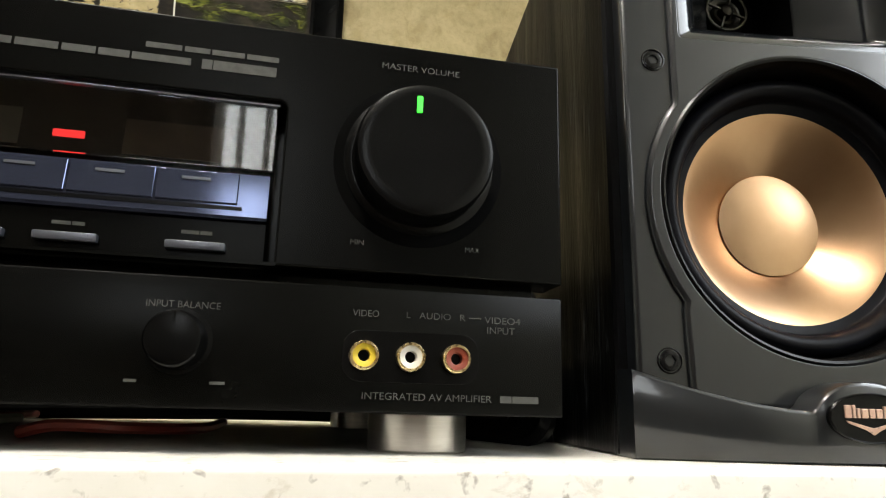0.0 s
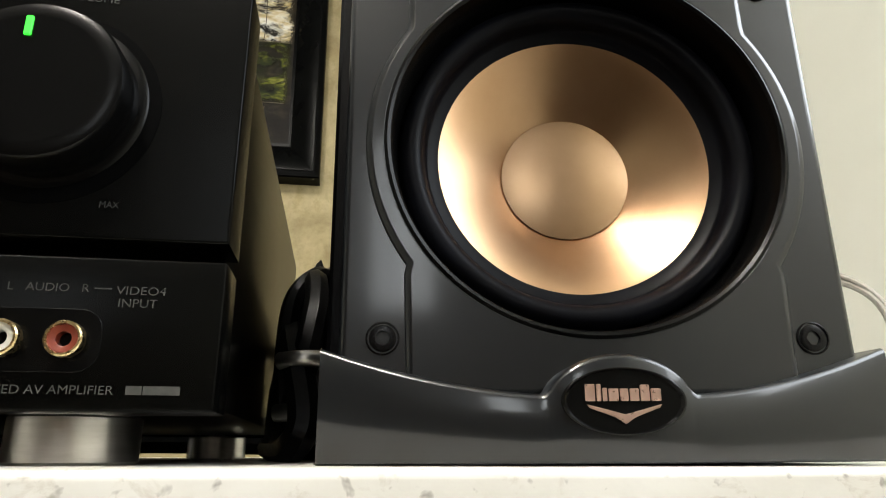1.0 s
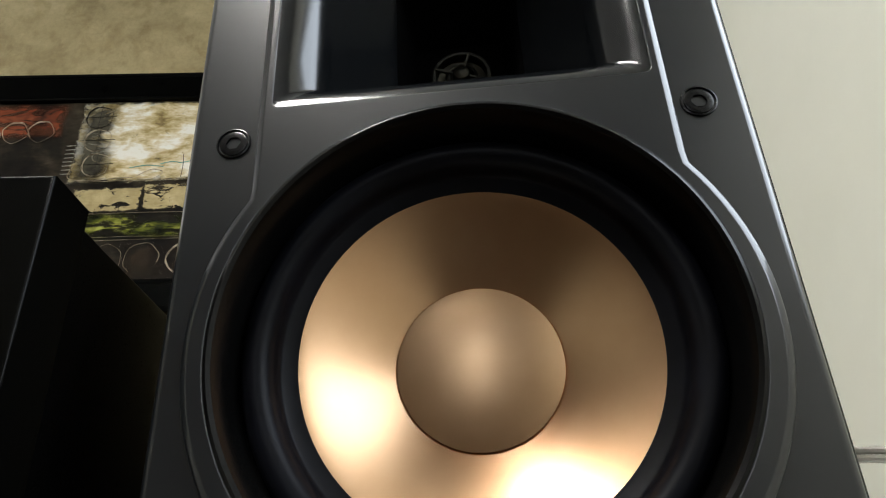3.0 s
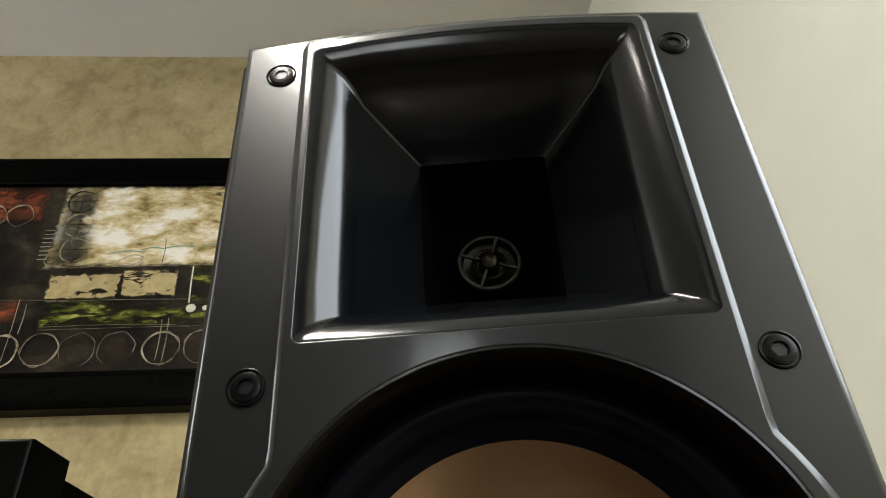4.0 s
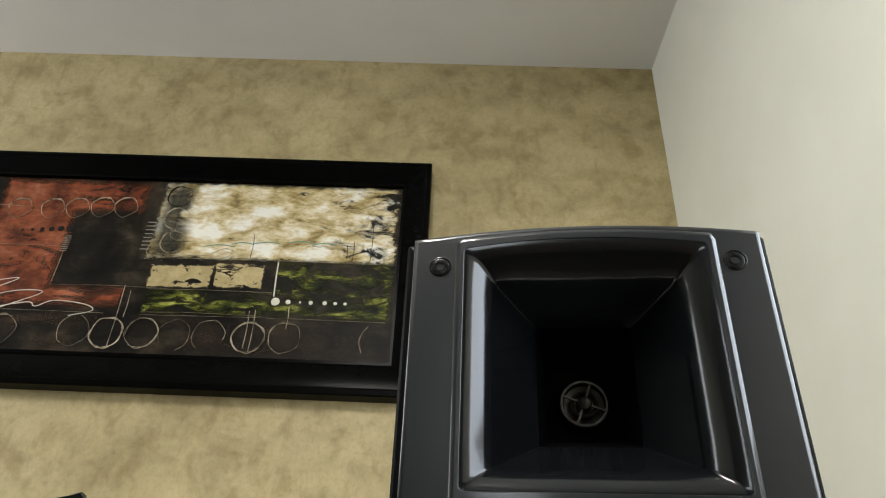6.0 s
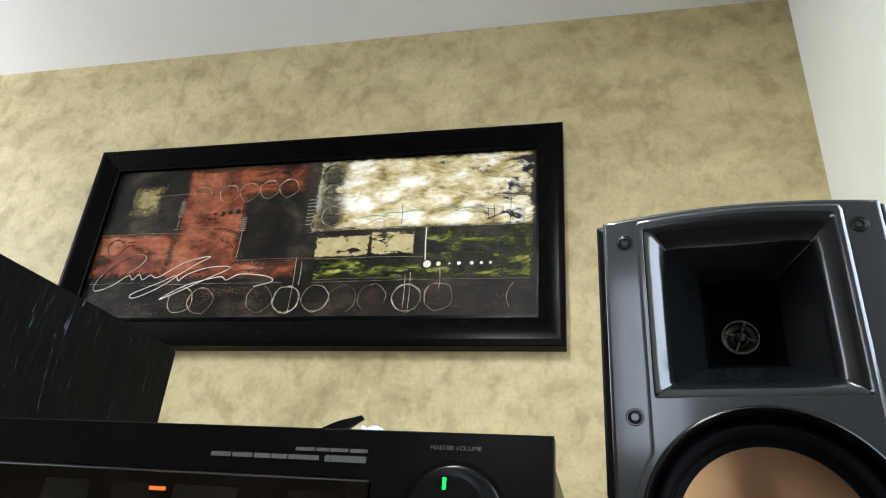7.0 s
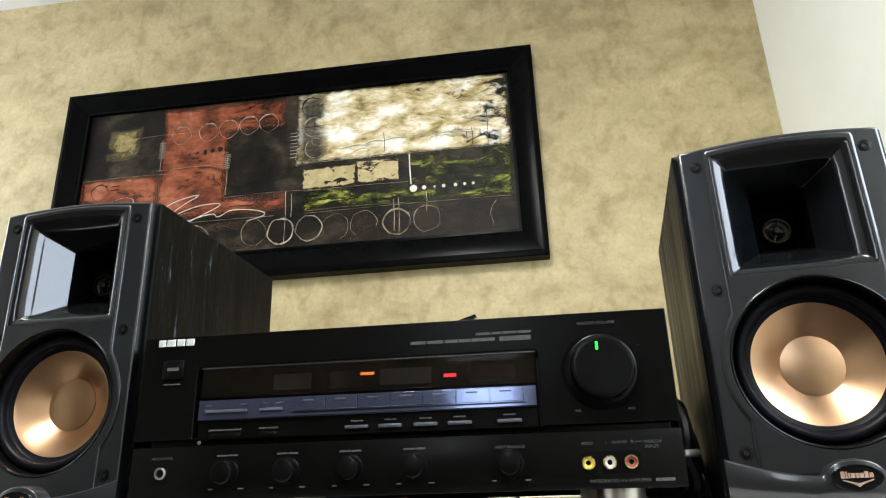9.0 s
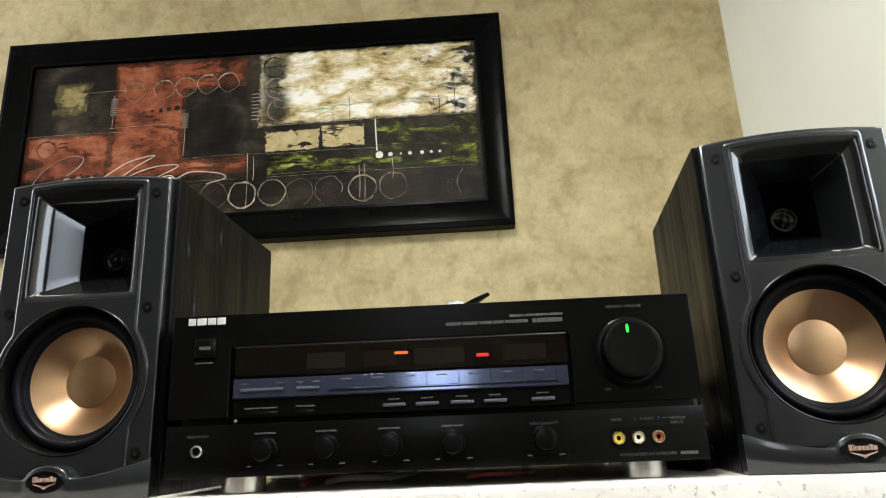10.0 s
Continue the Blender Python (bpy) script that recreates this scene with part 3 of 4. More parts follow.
def amplifier():
    am = thing("stereo_amplifier", pose(-0.3263, 0.002, 0.0013, 0, TILT, 0), "black full-width audio amplifier with large volume knob", "amplifier")
    part("cover", box(-214, 214, 19.6, 330, 16, 144.5, 1.5), BLACK_STEEL, am, "matt black steel cover")
    hole = rounded(-167.5, 116.8, 58.4, 118.6, 3.0, per=4)
    part("front_panel", plate([(-218, 60.2), (218, 60.2), (218, 146.2), (-218, 146.2)], [[(x, max(z, 60.9)) for x, z in hole]], 19.4, 0.0, 0.9), BLACK_METAL, am, "black lacquered front panel")
    part("lower_panel", box(-218, 218, 0.6, 19.4, 13.6, 55.0, 0.8), BLACK_METAL, am)
    part("recess", box(-169, 118, 16.5, 18, 57, 121), BLACK_PLASTIC, am)
    disp = part("display", box(-164.5, 113.5, 15.2, 16.4, 93.5, 118.0), BLACK_PLASTIC, am, "dark fluorescent display")
    part("display_window", box(-164.5, 113.8, 4.0, 5.2, 93.8, 117.6, 0.3, 1), SMOKED, am, "smoked glass display window")
    part("window_trim", box(-165.5, 114.5, 2.6, 5.0, 117.5, 118.9, 0.4, 2), TRIM_ALU, am, "pale trim above the display")
    part("led", box(39.3, 49.6, 14.6, 15.2, 102.8, 105.6, 0.3, 1), LED_RED, disp, "lit red indicator")
    part("led", box(-30.5, -19.0, 14.6, 15.2, 107.9, 110.2, 0.3, 1), LED_ORANGE, disp, "lit orange indicator")
    # plain grey and brown blocks across the display
    for x0, x1, m in ((-106, -73, GREY_BLOCK), (-57, -30, BROWN_BLOCK), (-14, 29, GREY_BLOCK), (62, 98, BROWN_BLOCK)):
        part("display_block", box(x0, x1, 14.9, 15.2, 99, 112), m, disp)
    # blue-grey key strip, leaning back a little
    bm = bmesh.new()
    prof = [(16.4, 91.4), (2.0, 91.2), (0.8, 76.0), (1.4, 75.0), (16.4, 75.0)]
    ends = [[bm.verts.new((x * MM, y * MM, z * MM)) for y, z in prof] for x in (-164.2, 113.2)]
    for i in range(5):
        j = (i + 1) % 5
        bm.faces.new((ends[0][i], ends[0][j], ends[1][j], ends[1][i]))
    bm.faces.new(ends[0])
    bm.faces.new(ends[1])
    strip = part("key_strip", bm, BLUE_STRIP, am, "leaning blue-grey metal key strip")
    LEAN = math.atan2(1.2, 15.2)
    slope = Matrix.Rotation(LEAN, 4, "X")

    def on_strip(bm, x, s):
        """Lay a small mesh on the slope, x along it and s up it from its lower edge (mm)."""
        bmesh.ops.transform(bm, verts=bm.verts, matrix=Matrix.Translation(Vector((x, 0.8, 76.0)) * MM) @ slope.inverted())
        bmesh.ops.translate(bm, verts=bm.verts, vec=Vector((0, math.sin(LEAN) * s, math.cos(LEAN) * s)) * MM)
        return bm
    for k in range(7):
        x = -82.5 + k * 26.6
        key = part("selector_key", on_strip(box(0.25, 26.2, -0.8, 0.5, -5.4, 5.4, 0.25, 1), x, 9.4), BLUE_STRIP, strip)
        part("key_mark", on_strip(box(8, 17, -1.12, -0.9, 2.0, 3.0), x, 9.4), GREY_KEY, key)
    # Thin black bar laid on the strip to draw the shadow line under the keys.
    part("strip_shadow_gap", on_strip(box(-84, 105, -0.25, 0.1, -0.6, 0.6), 0, 2.6), BLACK_PLASTIC, strip)
    for x0, x1 in ((-158, -122), (-111, -92)):
        part("slider", on_strip(box(x0, x1, -1.6, 0.2, -1.1, 1.1, 0.3, 1), 0, 6.0), GREY_KEY, strip)
        part("key_mark", on_strip(box(x0, x0 + 5, -0.3, 0.1, 0, 1.0), 0, 10.5), GREY_KEY, strip)
        part("key_mark", on_strip(box(x1 - 6, x1, -0.3, 0.1, 0, 1.0), 0, 10.5), GREY_KEY, strip)
    part("button_panel", box(-164.5, 113.5, 3.4, 16.4, 58.8, 74.9, 0.4, 1), BLACK_METAL, am)
    for x in (-30.0, -2.8, 25.6, 52.6, 91.5):
        part("button", box(x - 9.4, x + 9.4, 0.6, 3.6, 63.8, 66.6, 0.5), GREY_KEY, am, "small grey push button")
        bars(x - 5, x + 5, 69.4, 70.6, 3.3, am, (0.6, 0.4))
    bars(-155, -126, 66.5, 67.8, 3.3, am, (0.5, 0.5))
    bars(-112, -95, 66.8, 68.1, 3.3, am, (0.45, 0.55))
    for x0, x1 in ((-154, -126), (-112, -96)):
        part("button", box(x0, x1, 1.8, 3.6, 60.6, 64.6, 0.4), BLACK_PLASTIC, am, "small black push button")
    # power key
    part("power_button", box(-198.5, -179.5, -1.6, 1.0, 109.5, 126.0, 0.8), BLACK_PLASTIC, am, "square black power button")
    part("power_mark", box(-194, -184, -1.75, -1.5, 116.8, 119.6), PRINT, am)
    bars(-197, -181, 105.2, 106.4, -0.05, am, (1.0,))
    # volume
    # Flat proud ring, coloured black in place of a sunk well.
    part("knob_well", lathe([(30.5, 0.2), (30.5, -0.25), (30.0, -0.4), (26.0, -0.4)], 164.4, 100.2, 72), RECESS_SHADE, am)
    vol = part("volume_knob", lathe([(27.0, 0.5), (27.0, -0.8), (26.2, -1.4), (24.3, -1.6), (24.1, -3.0), (23.9, -12.6), (23.2, -13.8), (21.6, -14.3), (19.0, -14.2), (0, -13.4)], 164.4, 101.0, 80), BLACK_PLASTIC, am, "large round black volume knob")
    part("pointer", box(160.4, 162.4, -14.75, -13.9, 113.6, 119.8, 0.3, 1), LED_GREEN, vol, "lit green pointer")
    # small knobs
    for x in (-135.6, -85.4, -34.0, 16.8, 90.0):
        k = part("knob", lathe([(10.4, 1.0), (10.4, 0.1), (9.0, -0.2), (8.7, -9.8), (8.0, -10.8), (6.5, -11.2), (0, -10.9)], x, 34.0, 40), BLACK_PLASTIC, am, "small black control knob")
        part("pointer", box(x - 0.3, x + 0.3, -11.4, -10.8, 39.0, 42.0), BLACK_METAL, k)
        bars(x - 9, x + 9, 46.2, 47.6, 0.5, am, (0.55, 0.45)) if x != 90.0 else None
        bars(x - 14.5, x - 10.5, 21.0, 22.0, 0.5, am, (1.0,))
        bars(x + 10.5, x + 15.5, 21.0, 22.0, 0.5, am, (1.0,))
    # sockets
    part("headphone_socket", lathe([(4.7, 0.8), (4.7, -0.9), (4.3, -1.3), (3.5, -1.3), (3.2, -0.6), (3.1, 6.0), (0, 6.2)], -191.8, 34.6, 36), SILVER, am, "bright headphone socket")
    part("socket_recess", plate(rounded(141, 187.5, 23.5, 40.5, 6.0, 3), [], 0.6, 0.3, 0.2), BLACK_PLASTIC, am)
    for x, m, w in ((148.0, RCA_YELLOW, "yellow"), (163.5, RCA_WHITE, "white"), (179.1, RCA_RED, "red")):
        s = part("phono_socket", lathe([(4.8, 0.6), (4.8, -3.0), (4.4, -3.5), (3.9, -3.5), (3.7, -2.4)], x, 32.0, 36), GOLD, am, w + " phono socket with gilt rim")
        part("insert", lathe([(3.85, -2.9), (2.5, -2.7), (2.0, -2.4), (1.8, 1.6), (0, 1.6)], x, 32.0, 28), m, s)
    part("rivet", lathe([(1.6, -0.2), (1.2, -1.1), (0, -1.3)], -160.5, 57.4, 16), SILVER, am)
    # print
    y = -0.06
    lettering("MASTER VOLUME", 149.3, 136.3, y, 29, 2.4, am)
    lettering("MIN", 141.5, 69.2, y, 4.6, 1.9, am)
    lettering("MAX", 181.8, 69.4, y, 5.2, 1.9, am)
    y = 0.54
    lettering("VIDEO", 143.8, 45.0, y, 8.8, 2.2, am)
    lettering("L   AUDIO   R", 162.0, 45.2, y, 20.5, 2.2, am)
    part("printed_bar", box(183.8, 188.2, y - 0.1, y + 0.1, 46.1, 46.5), PRINT, am)
    lettering("VIDEO4", 189.4, 44.8, y, 13.0, 2.3, am)
    lettering("INPUT", 190.4, 41.3, y, 10.0, 2.3, am)
    lettering("INTEGRATED AV AMPLIFIER", 148.2, 18.0, y, 44, 2.3, am)
    bars(195.2, 209.6, 18.0, 20.3, y, am, (0.3, 0.7))
    lettering("INPUT BALANCE", 79.2, 44.6, y, 22.4, 2.2, am)
    lettering("HEADPHONES", -200.5, 45.2, y, 18, 2.0, am)
    y = -0.06
    bars(14.8, 85, 127.8, 130.4, y, am, (0.2, 0.2, 0.16, 0.15, 0.29))
    bars(87.2, 113.8, 127.2, 130.8, y, am, (0.14, 0.86))
    bars(68.5, 113.5, 132.8, 134.8, y, am, (0.28, 0.2, 0.26, 0.26))
    for x0, w in ((-205.0, 6.4), (-197.4, 7.8), (-188.4, 7.2), (-180.2, 7.4)):
        part("emblem_bar", box(x0, x0 + w, -0.5, 0.2, 138.0, 144.0, 0.3, 1), LOGO_SILVER, am)
    # feet
    for x in (-163, 173):
        for yy in (34, 290):
            bm = bmesh.new()
            lathe([(0, 0.1), (17.6, 0.1), (18.4, 0.9), (18.4, 13.2), (17.8, 13.8), (8, 14.0), (0, 16.2)], 0, 0, 56, bm=bm)
            bmesh.ops.rotate(bm, verts=bm.verts, cent=(0, 0, 0), matrix=Matrix.Rotation(radians(90), 3, "X"))
            bmesh.ops.translate(bm, verts=bm.verts, vec=Vector((x, yy, 0)) * MM)
            part("foot", bm, SILVER, am, "turned aluminium foot")
    return am


amplifier()

# ---- picture on the accent wall ----
PX0, PX1, PZ0, PZ1 = -1780.0, -139.0, 645.0, 1376.0
CX0, CX1, CZ0, CZ1 = -1706.0, -222.0, 744.0, 1303.0


def picture():
    pic = thing("framed_painting", pose(0, BACK_Y, 0), "wide abstract painting in a broad black frame", "painting")
    # moulding: outer lip, sloping field, inner fillet
    prof = [(0, 0), (0, -48), (2, -52), (12, -53), (15, -50), (18, -50), (66, -27), (69, -29), (76, -29), (77, -16), (77, 0)]
    wid = {"b": 99.0, "t": 74.0, "l": 76.0, "r": 84.0}
    for key in "btlr":
        bm = bmesh.new()
        rows = []
        for d, y in prof:
            f = d / 77.0
            x0, x1, z0, z1 = PX0 + f * wid["l"], PX1 - f * wid["r"], PZ0 + f * wid["b"], PZ1 - f * wid["t"]
            ends = {"b": ((x0, z0), (x1, z0)), "t": ((x0, z1), (x1, z1)), "l": ((x0, z0), (x0, z1)), "r": ((x1, z0), (x1, z1))}[key]
            rows.append([bm.verts.new((ex * MM, y * MM, ez * MM)) for ex, ez in ends])
        for a, b in zip(rows, rows[1:]):
            bm.faces.new((a[0], a[1], b[1], b[0]))
        part("frame_rail", bm, FRAME_BLACK, pic, "black lacquered moulding", 25)
    canvas = part("canvas", box(CX0 - 6, CX1 + 6, -15, -8, CZ0 - 6, CZ1 + 6), paint("dark_ground", [(0.36, (0.004, 0.0035, 0.003)), (0.50, (0.014, 0.011, 0.008)), (0.58, (0.034, 0.027, 0.018)), (0.70, (0.09, 0.07, 0.048))], 7.0, 0.45), pic, "dark painted ground")

    def layer(li, name, boxes, stops, sc, feather, ragged, gaps=None, stretch=(1, 1, 1)):
        """A thin coat of paint over some boxes (mm), ragged and feathered at its edges, with gaps where the brush skipped."""
        x0, x1 = min(q[0] for q in boxes) - 30, max(q[1] for q in boxes) + 30
        z0, z1 = min(q[2] for q in boxes) - 30, max(q[3] for q in boxes) + 30
        m = paint(name + "_paint", stops, sc, 0.45, stretch)
        tree = m.node_tree

        def calc(op, u, v=0.0):
            n = tree.nodes.new("ShaderNodeMath")
            n.operation = op
            for slot, w in ((0, u), (1, v)):
                if isinstance(w, (int, float)):
                    n.inputs[slot].default_value = w
                else:
                    tree.links.new(w, n.inputs[slot])
            return n.outputs[0]
        co = tree.nodes.new("ShaderNodeTexCoord")
        sep = tree.nodes.new("ShaderNodeSeparateXYZ")
        tree.links.new(co.outputs["Object"], sep.inputs[0])
        px, pz = sep.outputs[0], sep.outputs[2]
        dist = None
        for q in boxes:
            d = calc("MINIMUM", calc("MINIMUM", calc("SUBTRACT", px, q[0] * MM), calc("SUBTRACT", q[1] * MM, px)),
                     calc("MINIMUM", calc("SUBTRACT", pz, q[2] * MM), calc("SUBTRACT", q[3] * MM, pz)))
            dist = d if dist is None else calc("MAXIMUM", dist, d)
        wob = noise_node(tree, 24.0, 7.0, 0.62, stretch, 0.4 + 0.3 * li)
        d = calc("ADD", dist, calc("MULTIPLY", calc("SUBTRACT", wob.outputs[0], 0.5), 4.0 * ragged * MM))
        mask = ramp_node(tree, calc("ADD", calc("DIVIDE", d, feather * MM), 0.3), [(0.0, (0, 0, 0)), (1.0, (1, 1, 1))]).outputs[0]
        if gaps:
            scale, lo, hi, fade_from, fade_to, fade = gaps
            skip = noise_node(tree, scale, 7.0, 0.66, (0.75, 1, 1.7), 0.8)
            fall = calc("MULTIPLY", calc("MINIMUM", calc("MAXIMUM", calc("DIVIDE", calc("SUBTRACT", px, fade_from * MM), (fade_to - fade_from) * MM), 0.0), 1.0), fade)
            cover = ramp_node(tree, calc("SUBTRACT", skip.outputs[0], fall), [(lo, (0, 0, 0)), (hi, (1, 1, 1))]).outputs[0]
            mask = calc("MULTIPLY", mask, cover)
        tree.links.new(mask, tree.nodes["Principled BSDF"].inputs["Alpha"])
        x0, x1, z0, z1 = max(x0, CX0), min(x1, CX1), max(z0, CZ0), min(z1, CZ1)
        y = (-15.4 - 0.3 * li) * MM
        me = bpy.data.meshes.new(name)
        me.from_pydata([(x0 * MM, y, z0 * MM), (x1 * MM, y, z0 * MM), (x1 * MM, y, z1 * MM), (x0 * MM, y, z1 * MM)], [], [(0, 1, 2, 3)])
        me.materials.append(m)
        part(name, me, None, canvas)

    layer(0, "brown_haze", [(-1690, -1000, 752, 862), (-760, -300, 752, 850)], [(0.35, (0.020, 0.014, 0.009)), (0.60, (0.075, 0.050, 0.032)), (0.85, (0.17, 0.115, 0.075))], 9.0, 40, 18, (9.0, 0.46, 0.68, -600, -300, 0.0))
    layer(1, "red_field", [(-1421, -985, 1187, 1294), (-1421, -1182, 895, 1294), (-1704, -1425, 893, 1047), (-1430, -970, 880, 934)],
          [(0.34, (0.045, 0.016, 0.010)), (0.44, (0.150, 0.042, 0.020)), (0.53, (0.265, 0.080, 0.037)), (0.66, (0.40, 0.17, 0.10))], 10.0, 22, 9, (8.0, 0.26, 0.42, -1180, -970, 0.12))
    layer(2, "white_field", [(-935, -230, 1040, 1298)], [(0.34, (0.16, 0.11, 0.045)), (0.43, (0.44, 0.34, 0.15)), (0.51, (0.68, 0.58, 0.36)), (0.60, (0.89, 0.87, 0.79))], 12.0, 14, 9, (15.0, 0.27, 0.40, -440, -220, 0.19), (0.8, 1, 1.5))
    layer(3, "grey_wash", [(-930, -838, 1036, 1296)], [(0.35, (0.030, 0.027, 0.020)), (0.55, (0.11, 0.10, 0.07)), (0.70, (0.40, 0.36, 0.25))], 12.0, 40, 8, (11.0, 0.30, 0.50, -880, -820, 0.12))
    layer(4, "cream_patch", [(-912, -738, 945, 1014), (-728, -593, 950, 1024)], [(0.30, (0.30, 0.23, 0.10)), (0.60, (0.52, 0.43, 0.23)), (0.80, (0.62, 0.56, 0.36))], 20.0, 5, 8, (26.0, 0.40, 0.44, -600, -590, 0.0))
    layer(5, "green_brushwork", [(-905, -540, 868, 934), (-560, -234, 862, 1034)], [(0.38, (0.006, 0.008, 0.003)), (0.47, (0.024, 0.030, 0.006)), (0.54, (0.10, 0.11, 0.014)), (0.64, (0.36, 0.36, 0.09))], 17.0, 16, 8, (16.0, 0.44, 0.55, -600, -590, 0.0), (0.7, 1, 1.8))
    layer(6, "olive_blot", [(-1615, -1510, 1125, 1232)], [(0.35, (0.08, 0.06, 0.025)), (0.60, (0.30, 0.24, 0.10)), (0.80, (0.44, 0.38, 0.20))], 14.0, 34, 18, (14.0, 0.32, 0.52, -1500, -1490, 0.0))

    y = -17.6
    ivory = paint("ivory_line", [(0.38, (0.13, 0.10, 0.062)), (0.58, (0.60, 0.52, 0.39))], 40.0)
    black = paint("black_line", [(0.4, (0.010, 0.009, 0.008)), (0.7, (0.03, 0.027, 0.022))], 60.0)
    teal = paint("teal_line", [(0.4, (0.12, 0.40, 0.36)), (0.7, (0.40, 0.62, 0.56))], 60.0)
    pure = paint("white_line", [(0.4, (0.66, 0.63, 0.54)), (0.7, (0.82, 0.80, 0.72))], 60.0)

    def stroke(pts, r, m, name="brush_line"):
        part(name, tube([(x, y, z) for x, z in pts], r * 0.72, 4, 5, flat=0.4), m, canvas)

    def hoop(cx, cz, r, m, turns=1.15, w=1.6, a0=0.6):
        n = int(14 * turns)
        stroke([(cx + (r + 2.5 * math.sin(i * 1.7)) * math.cos(a0 + 2 * math.pi * turns * i / n), cz + (r + 2.5 * math.cos(i * 2.1)) * math.sin(a0 + 2 * math.pi * turns * i / n)) for i in range(n + 1)], w, m, "painted_circle")
    for x, z in ((-1353, 1190), (-1256, 1192), (-1183, 1196), (-1110, 1202), (-1040, 1204)):
        hoop(x, z, 34, ivory, 1.3, 2.0)
    for x, z in ((-888, 1248), (-880, 1170), (-872, 1090)):
        hoop(x, z, 36, black if z > 1200 else ivory, 1.6, 1.8, 1.5)
        stroke([(x - 46, z), (x + 46, z + 3)], 1.2, black)
        stroke([(x, z - 40), (x + 2, z + 46)], 1.2, black)
    for k, x in enumerate((-1341, -1270, -1071, -981, -887, -799, -708, -601, -505)):
        hoop(x, 806 - 3 * (k % 2), 43, ivory, (1.2, 1.6, 0.9, 1.8, 1.9, 0.8, 0.7, 2.2, 1.3)[k], (1.6, 1.8, 1.0, 2.2, 2.2, 0.9, 0.8, 2.4, 1.4)[k], k)
    stroke([(-286, 846), (-300, 826), (-306, 800), (-298, 772)], 1.6, ivory)
    stroke([(-557, 1034), (-556, 985), (-553, 926)], 3.4, pure)
    for x, z0, z1 in ((-968, 760, 946), (-948, 850, 930), (-610, 772, 880), (-594, 766, 884), (-505, 830, 900), (-640, 1046, 1120), (-300, 1046, 1180), (-350, 1050, 1110), (-368, 1050, 1098), (-1421, 1060, 1180), (-1178, 950, 1090)):
        stroke([(x, z0), (x + 1.5, (z0 + z1) / 2), (x - 1, z1)], 1.4, ivory if x < -700 or z0 < 900 else black)
    for x, z in ((-1700, 1047), (-1180, 940), (-905, 866)):
        stroke([(x, z), (x + 160, z + 3), (x + 330, z - 1)], 0.9, ivory)
    for k in range(8):
        stroke([(-1430, 1110 + 8 * k), (-1408, 1111 + 8 * k)], 1.2, pure)
        stroke([(-1188, 1048 + 7 * k), (-1168, 1049 + 7 * k)], 1.2, pure)
        stroke([(-960, 1062 + 13 * k), (-936, 1063 + 13 * k)], 1.6, pure)
    for k, x in enumerate((-1345, -1318, -1290, -1262, -1235, -1208, -1182)):
        part("painted_dot", lathe([(3.0 + 1.3 * k, y + 0.4), (2.4 + 1.2 * k, y), (0, y)], x, 1112 + 2 * k, 14), black, canvas)
    for x, r in ((-546, 12), (-511, 7), (-478, 3), (-449, 6), (-411, 6), (-382, 5), (-355, 4.5)):
        part("painted_dot", lathe([(r, y + 0.4), (r * 0.85, y), (0, y)], x, 911, 18), pure, canvas)
    for x0, x1, z in ((-780, -690, 1078), (-700, -640, 1088), (-640, -560, 1092), (-540, -470, 1098), (-470, -400, 1094)):
        stroke([(x0, z), ((x0 + x1) / 2, z + 7), (x1, z + 2)], 2.0, teal)
    stroke([(-930, 1090), (-938, 1050), (-880, 1040), (-790, 1048), (-720, 1042), (-690, 1062), (-720, 1072), (-760, 1050)], 1.7, ivory)
    # one long looping flourish
    stroke([(-1555, 904), (-1516, 933), (-1505, 963), (-1545, 972), (-1603, 948), (-1645, 909), (-1670, 864), (-1660, 842), (-1606, 859), (-1552, 895), (-1534, 880), (-1513, 899),
            (-1496, 879), (-1470, 896), (-1441, 887), (-1357, 938), (-1269, 957), (-1330, 921), (-1426, 852), (-1507, 816), (-1522, 829), (-1430, 868), (-1380, 891), (-1364, 873),
            (-1336, 896), (-1263, 918), (-1190, 916), (-1275, 873), (-1415, 808), (-1337, 855), (-1223, 884), (-1196, 872), (-1149, 892), (-1062, 883), (-1037, 865), (-1098, 848)], 1.8, pure, "flourish")
    hoop(-1632, 999, 30, black, 1.2, 1.6)
    for k in range(2):
        stroke([(-1592, 1004 + 14 * k), (-1562, 1006 + 14 * k)], 2.2, black)
    for x0, x1, z in ((-1690, -1425, 865), (-1500, -1005, 858), (-1430, -1180, 1062), (-1500, -1340, 1196), (-905, -234, 1036), (-905, -560, 936), (-905, -240, 858)):
        stroke([(x0, z), ((x0 + x1) / 2, z + 3), (x1, z + 1)], 1.1, ivory)
    return pic


picture()

# ---- ceiling light ----
for lx, ly, watts in LAMPS:
    cl = thing("ceiling_light", pose(lx, ly, CEIL), "white twin-tube batten light on the ceiling, switched on", "ceiling light")
    part("housing", box(-60, 60, -540, 540, -55, 0, 6), WINDOW_WHITE, cl)
    for dx in (-70, 70):
        part("tube", tube([(dx, -500, -85), (dx, 0, -85), (dx, 500, -85)], 13, 16, 2), TUBE_GLOW, cl, "glowing glass tube")
        for y in (-510, 510):
            part("end_cap", box(dx - 16, dx + 16, y - 12, y + 12, -102, -40, 3), WINDOW_WHITE, cl)

# ---- things lying on the amplifier ----


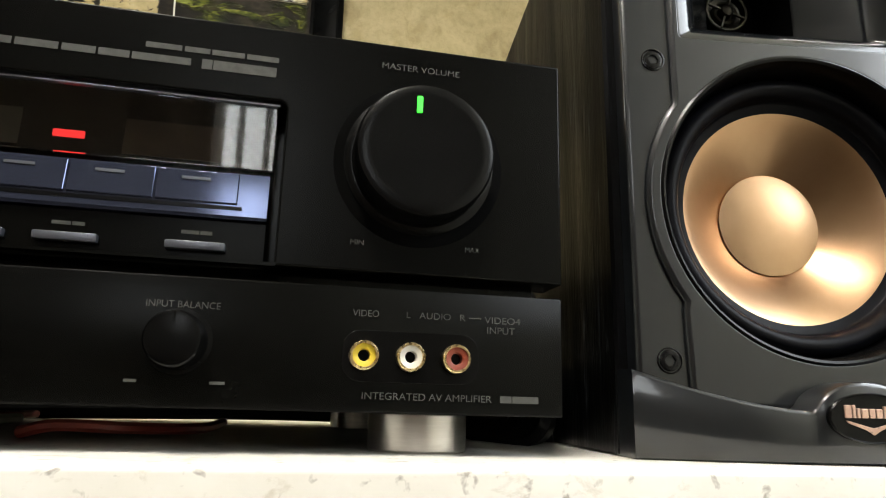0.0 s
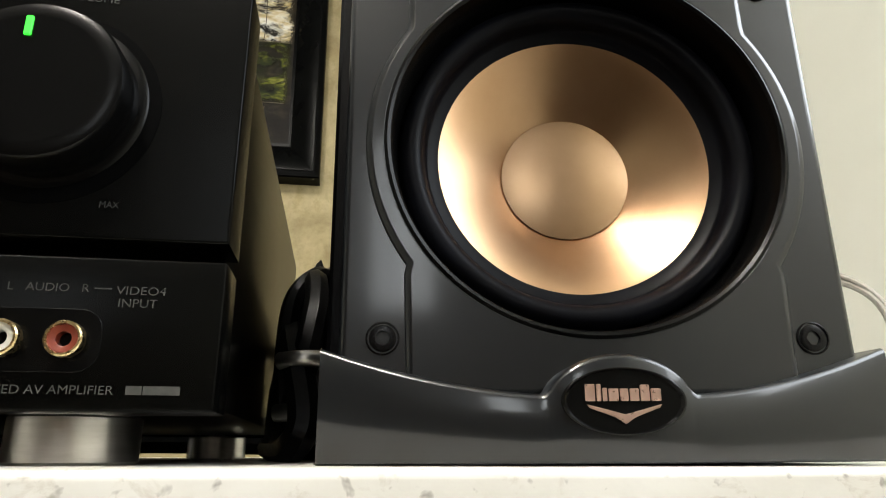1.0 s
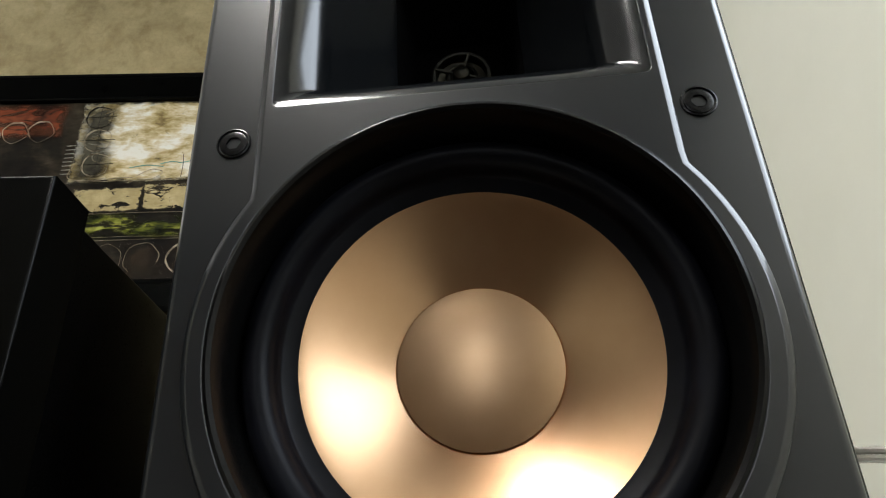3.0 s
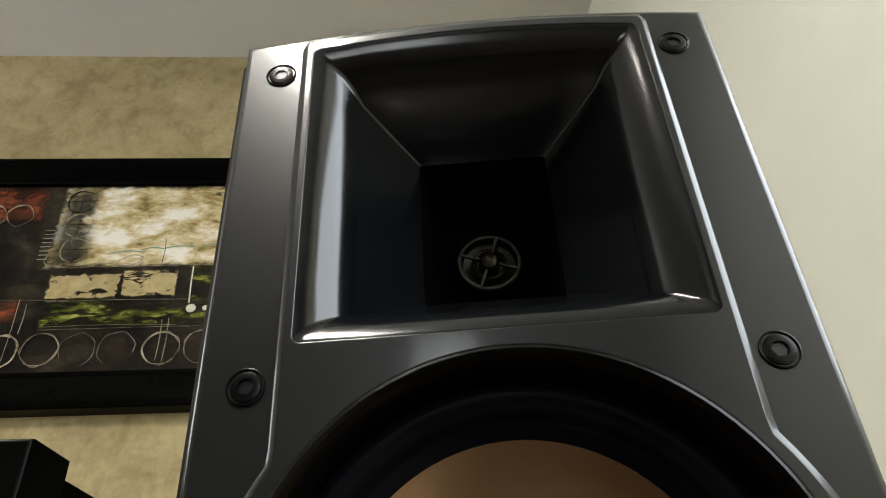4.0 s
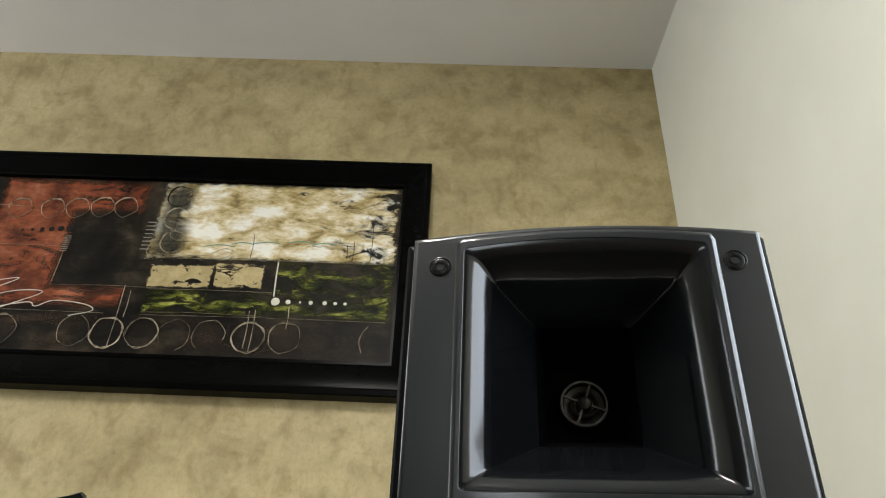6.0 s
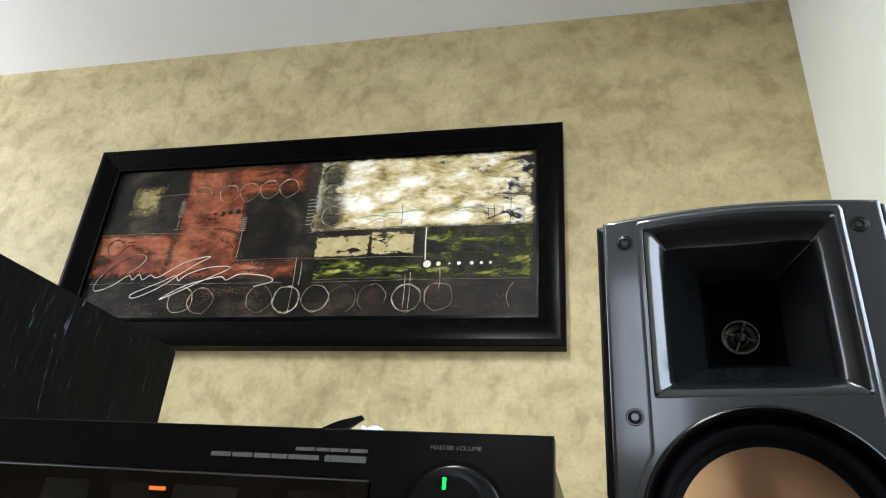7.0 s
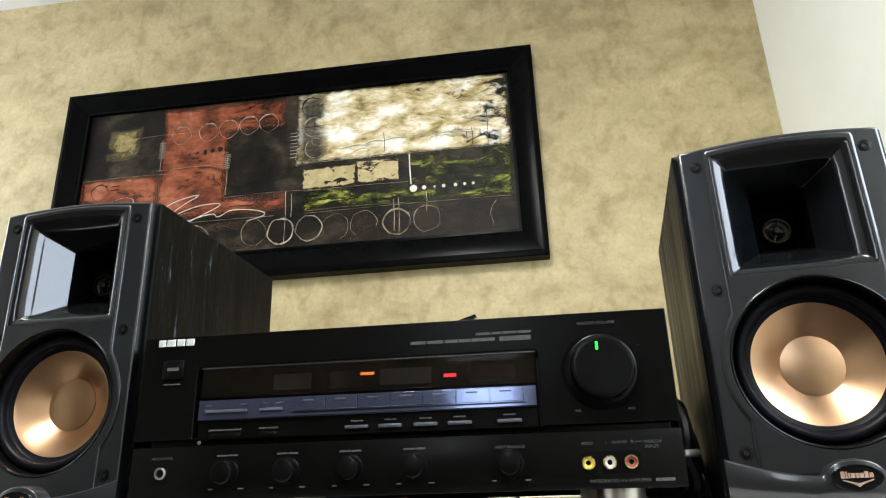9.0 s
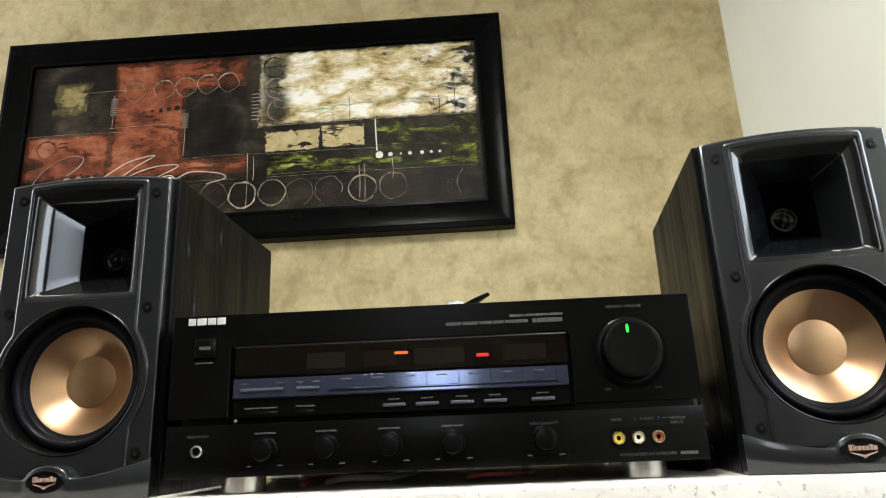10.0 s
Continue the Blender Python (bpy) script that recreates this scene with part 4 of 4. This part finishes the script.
def crumpled(name, m, sx, sy, sz, seed, label, category, material=None, wild=1.0):
    bm = bmesh.new()
    bmesh.ops.create_icosphere(bm, subdivisions=4, radius=1.0)
    for v in bm.verts:
        n = v.co.copy()
        k = 1 + wild * (0.22 * noise.fractal(n * 1.3 + Vector((seed, 0, 0)), 1.0, 2.0, 3) - 0.14 * abs(noise.noise(n * 3.2 + Vector((0, seed, 0)))))
        z = n.z * k
        v.co = Vector((n.x * k * sx, n.y * k * sy, max(z, -0.0) * sz)) * MM
    ob = part(name, bm, material or WHITE_FILM, None, "", 25)
    ob.matrix_world = m
    return tagged(ob, label, category)


AMP_TOP = 0.1475
crumpled("plastic_bag", pose(-0.306, 0.30, AMP_TOP - 0.001, 0, TILT, 12), 38, 24, 64, 3.0, "crumpled white plastic bag on the amplifier", "bag")
crumpled("plastic_wrap", pose(-0.535, 0.29, AMP_TOP + 0.024, 0, TILT, 0), 26, 20, 34, 5.0, "small crumpled white wrapper on a dark case", "wrapper")


def blade():
    bm = bmesh.new()
    rows = []
    for i in range(13):
        t = i / 12
        x, z = -46 + 60 * t, 2.0 + 33 * t ** 0.92
        w = 12 + 7 * math.sin(math.pi * min(1.0, t * 1.1)) - 8 * max(0, t - 0.8) * 5
        h = 5.5 * (1 - 0.6 * t)
        rows.append([bm.verts.new(Vector((x + a, b, z + c)) * MM) for a, b, c in ((0, -w, 0), (-1, -w * 0.4, h * 0.5), (-1, w * 0.4, h * 0.5), (0, w, 0), (1.5, w * 0.4, -h), (1.5, -w * 0.4, -h))])
    for a, b in zip(rows, rows[1:]):
        for k in range(6):
            bm.faces.new((a[k], a[(k + 1) % 6], b[(k + 1) % 6], b[k]))
    bm.faces.new(rows[0])
    bm.faces.new(rows[-1])
    ob = part("spatula", bm, DARK_BLADE, None, "", 50)
    ob.matrix_world = pose(-0.283, 0.15, AMP_TOP + 0.004, 0, TILT, 0)
    return tagged(ob, "dark plastic spatula leaning up off the amplifier", "spatula")


blade()
dark_box = part("flat_case", box(-38, 38, -30, 30, 0, 24, 3), BLACK_PLASTIC)
dark_box.matrix_world = pose(-0.522, 0.28, AMP_TOP + 0.0006, 0, TILT, 8)
tagged(dark_box, "flat dark plastic case on the amplifier", "case")

# ---- cables ----


def cable(name, pts, r, material, label, flat=1.0):
    ob = part(name, tube(pts, r, 8, 8, flat=flat), material)
    return tagged(ob, label, "cable")


for off in (0.0, 2.8):
    w = cable("speaker_wire", [(60, 263 + off, 62), (92, 215, 70 + off), (112, 140, 76 + off), (124, 98, 77 + off), (138, 84, 70 + off), (146 + off, 80, 54), (144 + off, 80, 24), (132, 80, 4 + off / 2), (112, 96, 1.6 + off / 2), (96, 170, 1.6 + off / 2), (70, 300 + off, 1.6)], 1.4, CABLE_CLEAR, "clear speaker wire looping out beside the speaker")
    w.matrix_world = pose(0, 0, 0.0002, 0, 0, -7.0)
for k, pts in enumerate((
        [(-106, 330, 60), (-95, 250, 72), (-92, 160, 78), (-88, 120, 80), (-86, 95, 62), (-90, 86, 34), (-94, 90, 12), (-100, 120, 6), (-110, 180, 6)],
        [(-112, 340, 70), (-98, 200, 60), (-97, 120, 56), (-93, 90, 40), (-88, 78, 16), (-92, 84, 6), (-104, 140, 6)],
        [(-95, 350, 40), (-76, 250, 50), (-72, 170, 74), (-84, 128, 84), (-96, 112, 70), (-98, 100, 40), (-96, 100, 8), (-108, 160, 6)])):
    cable("power_cable", pts, (5.5, 6.5, 4.5, 6.0)[k], CABLE_BLACK, "thick glossy black cable bunched between amplifier and speaker")
for z, x, w in ((38, -90, 9), (18, -90, 9)):
    bm = tube([(x - w, 84, z), (x, 80, z + 0.5), (x + w, 82, z + 0.8)], 3.4, 16, 4)
    c = part("metal_plug", bm, SILVER)
    tagged(c, "bright metal cable plug among the black cables", "plug")
cable("signal_cable", [(-445, 60, 5), (-440, 110, 8), (-425, 170, 6), (-400, 240, 6), (-380, 330, 6)], 2.6, CABLE_RED, "thin red cable lying under the amplifier")
cable("signal_cable", [(-300, 70, 4), (-285, 62, 7), (-262, 70, 6), (-240, 110, 5), (-240, 220, 5)], 2.4, CABLE_RED, "thin red cable lying under the amplifier")
cable("signal_cable", [(-430, 90, 5), (-410, 80, 8), (-385, 84, 7), (-372, 120, 5), (-360, 240, 5)], 3.0, RCA_WHITE, "white cable lying under the amplifier")

for k in range(6):
    y0, z0 = 345 + 13 * (k % 3) + 4 * (k // 3), 8 + 12 * (k // 3)
    cable("power_cable", [(-560, y0 + 10, z0 + 3), (-450, y0, z0 + 2 * (k % 2)), (-330, y0 + 6, z0 + 1), (-210, y0 - 3, z0 + 2), (-110, y0 + 4, z0), (-60, y0 + 20, z0 - 1)], 6.2, CABLE_BLACK, "thick black cable lying along behind the amplifier")

crumpled("bin_bag", pose(-0.089, 0.150, 0.0006, 0, 0, 20), 19, 44, 96, 11.0, "crumpled black plastic bag between amplifier and speaker", "bag", CABLE_BLACK, 0.55)
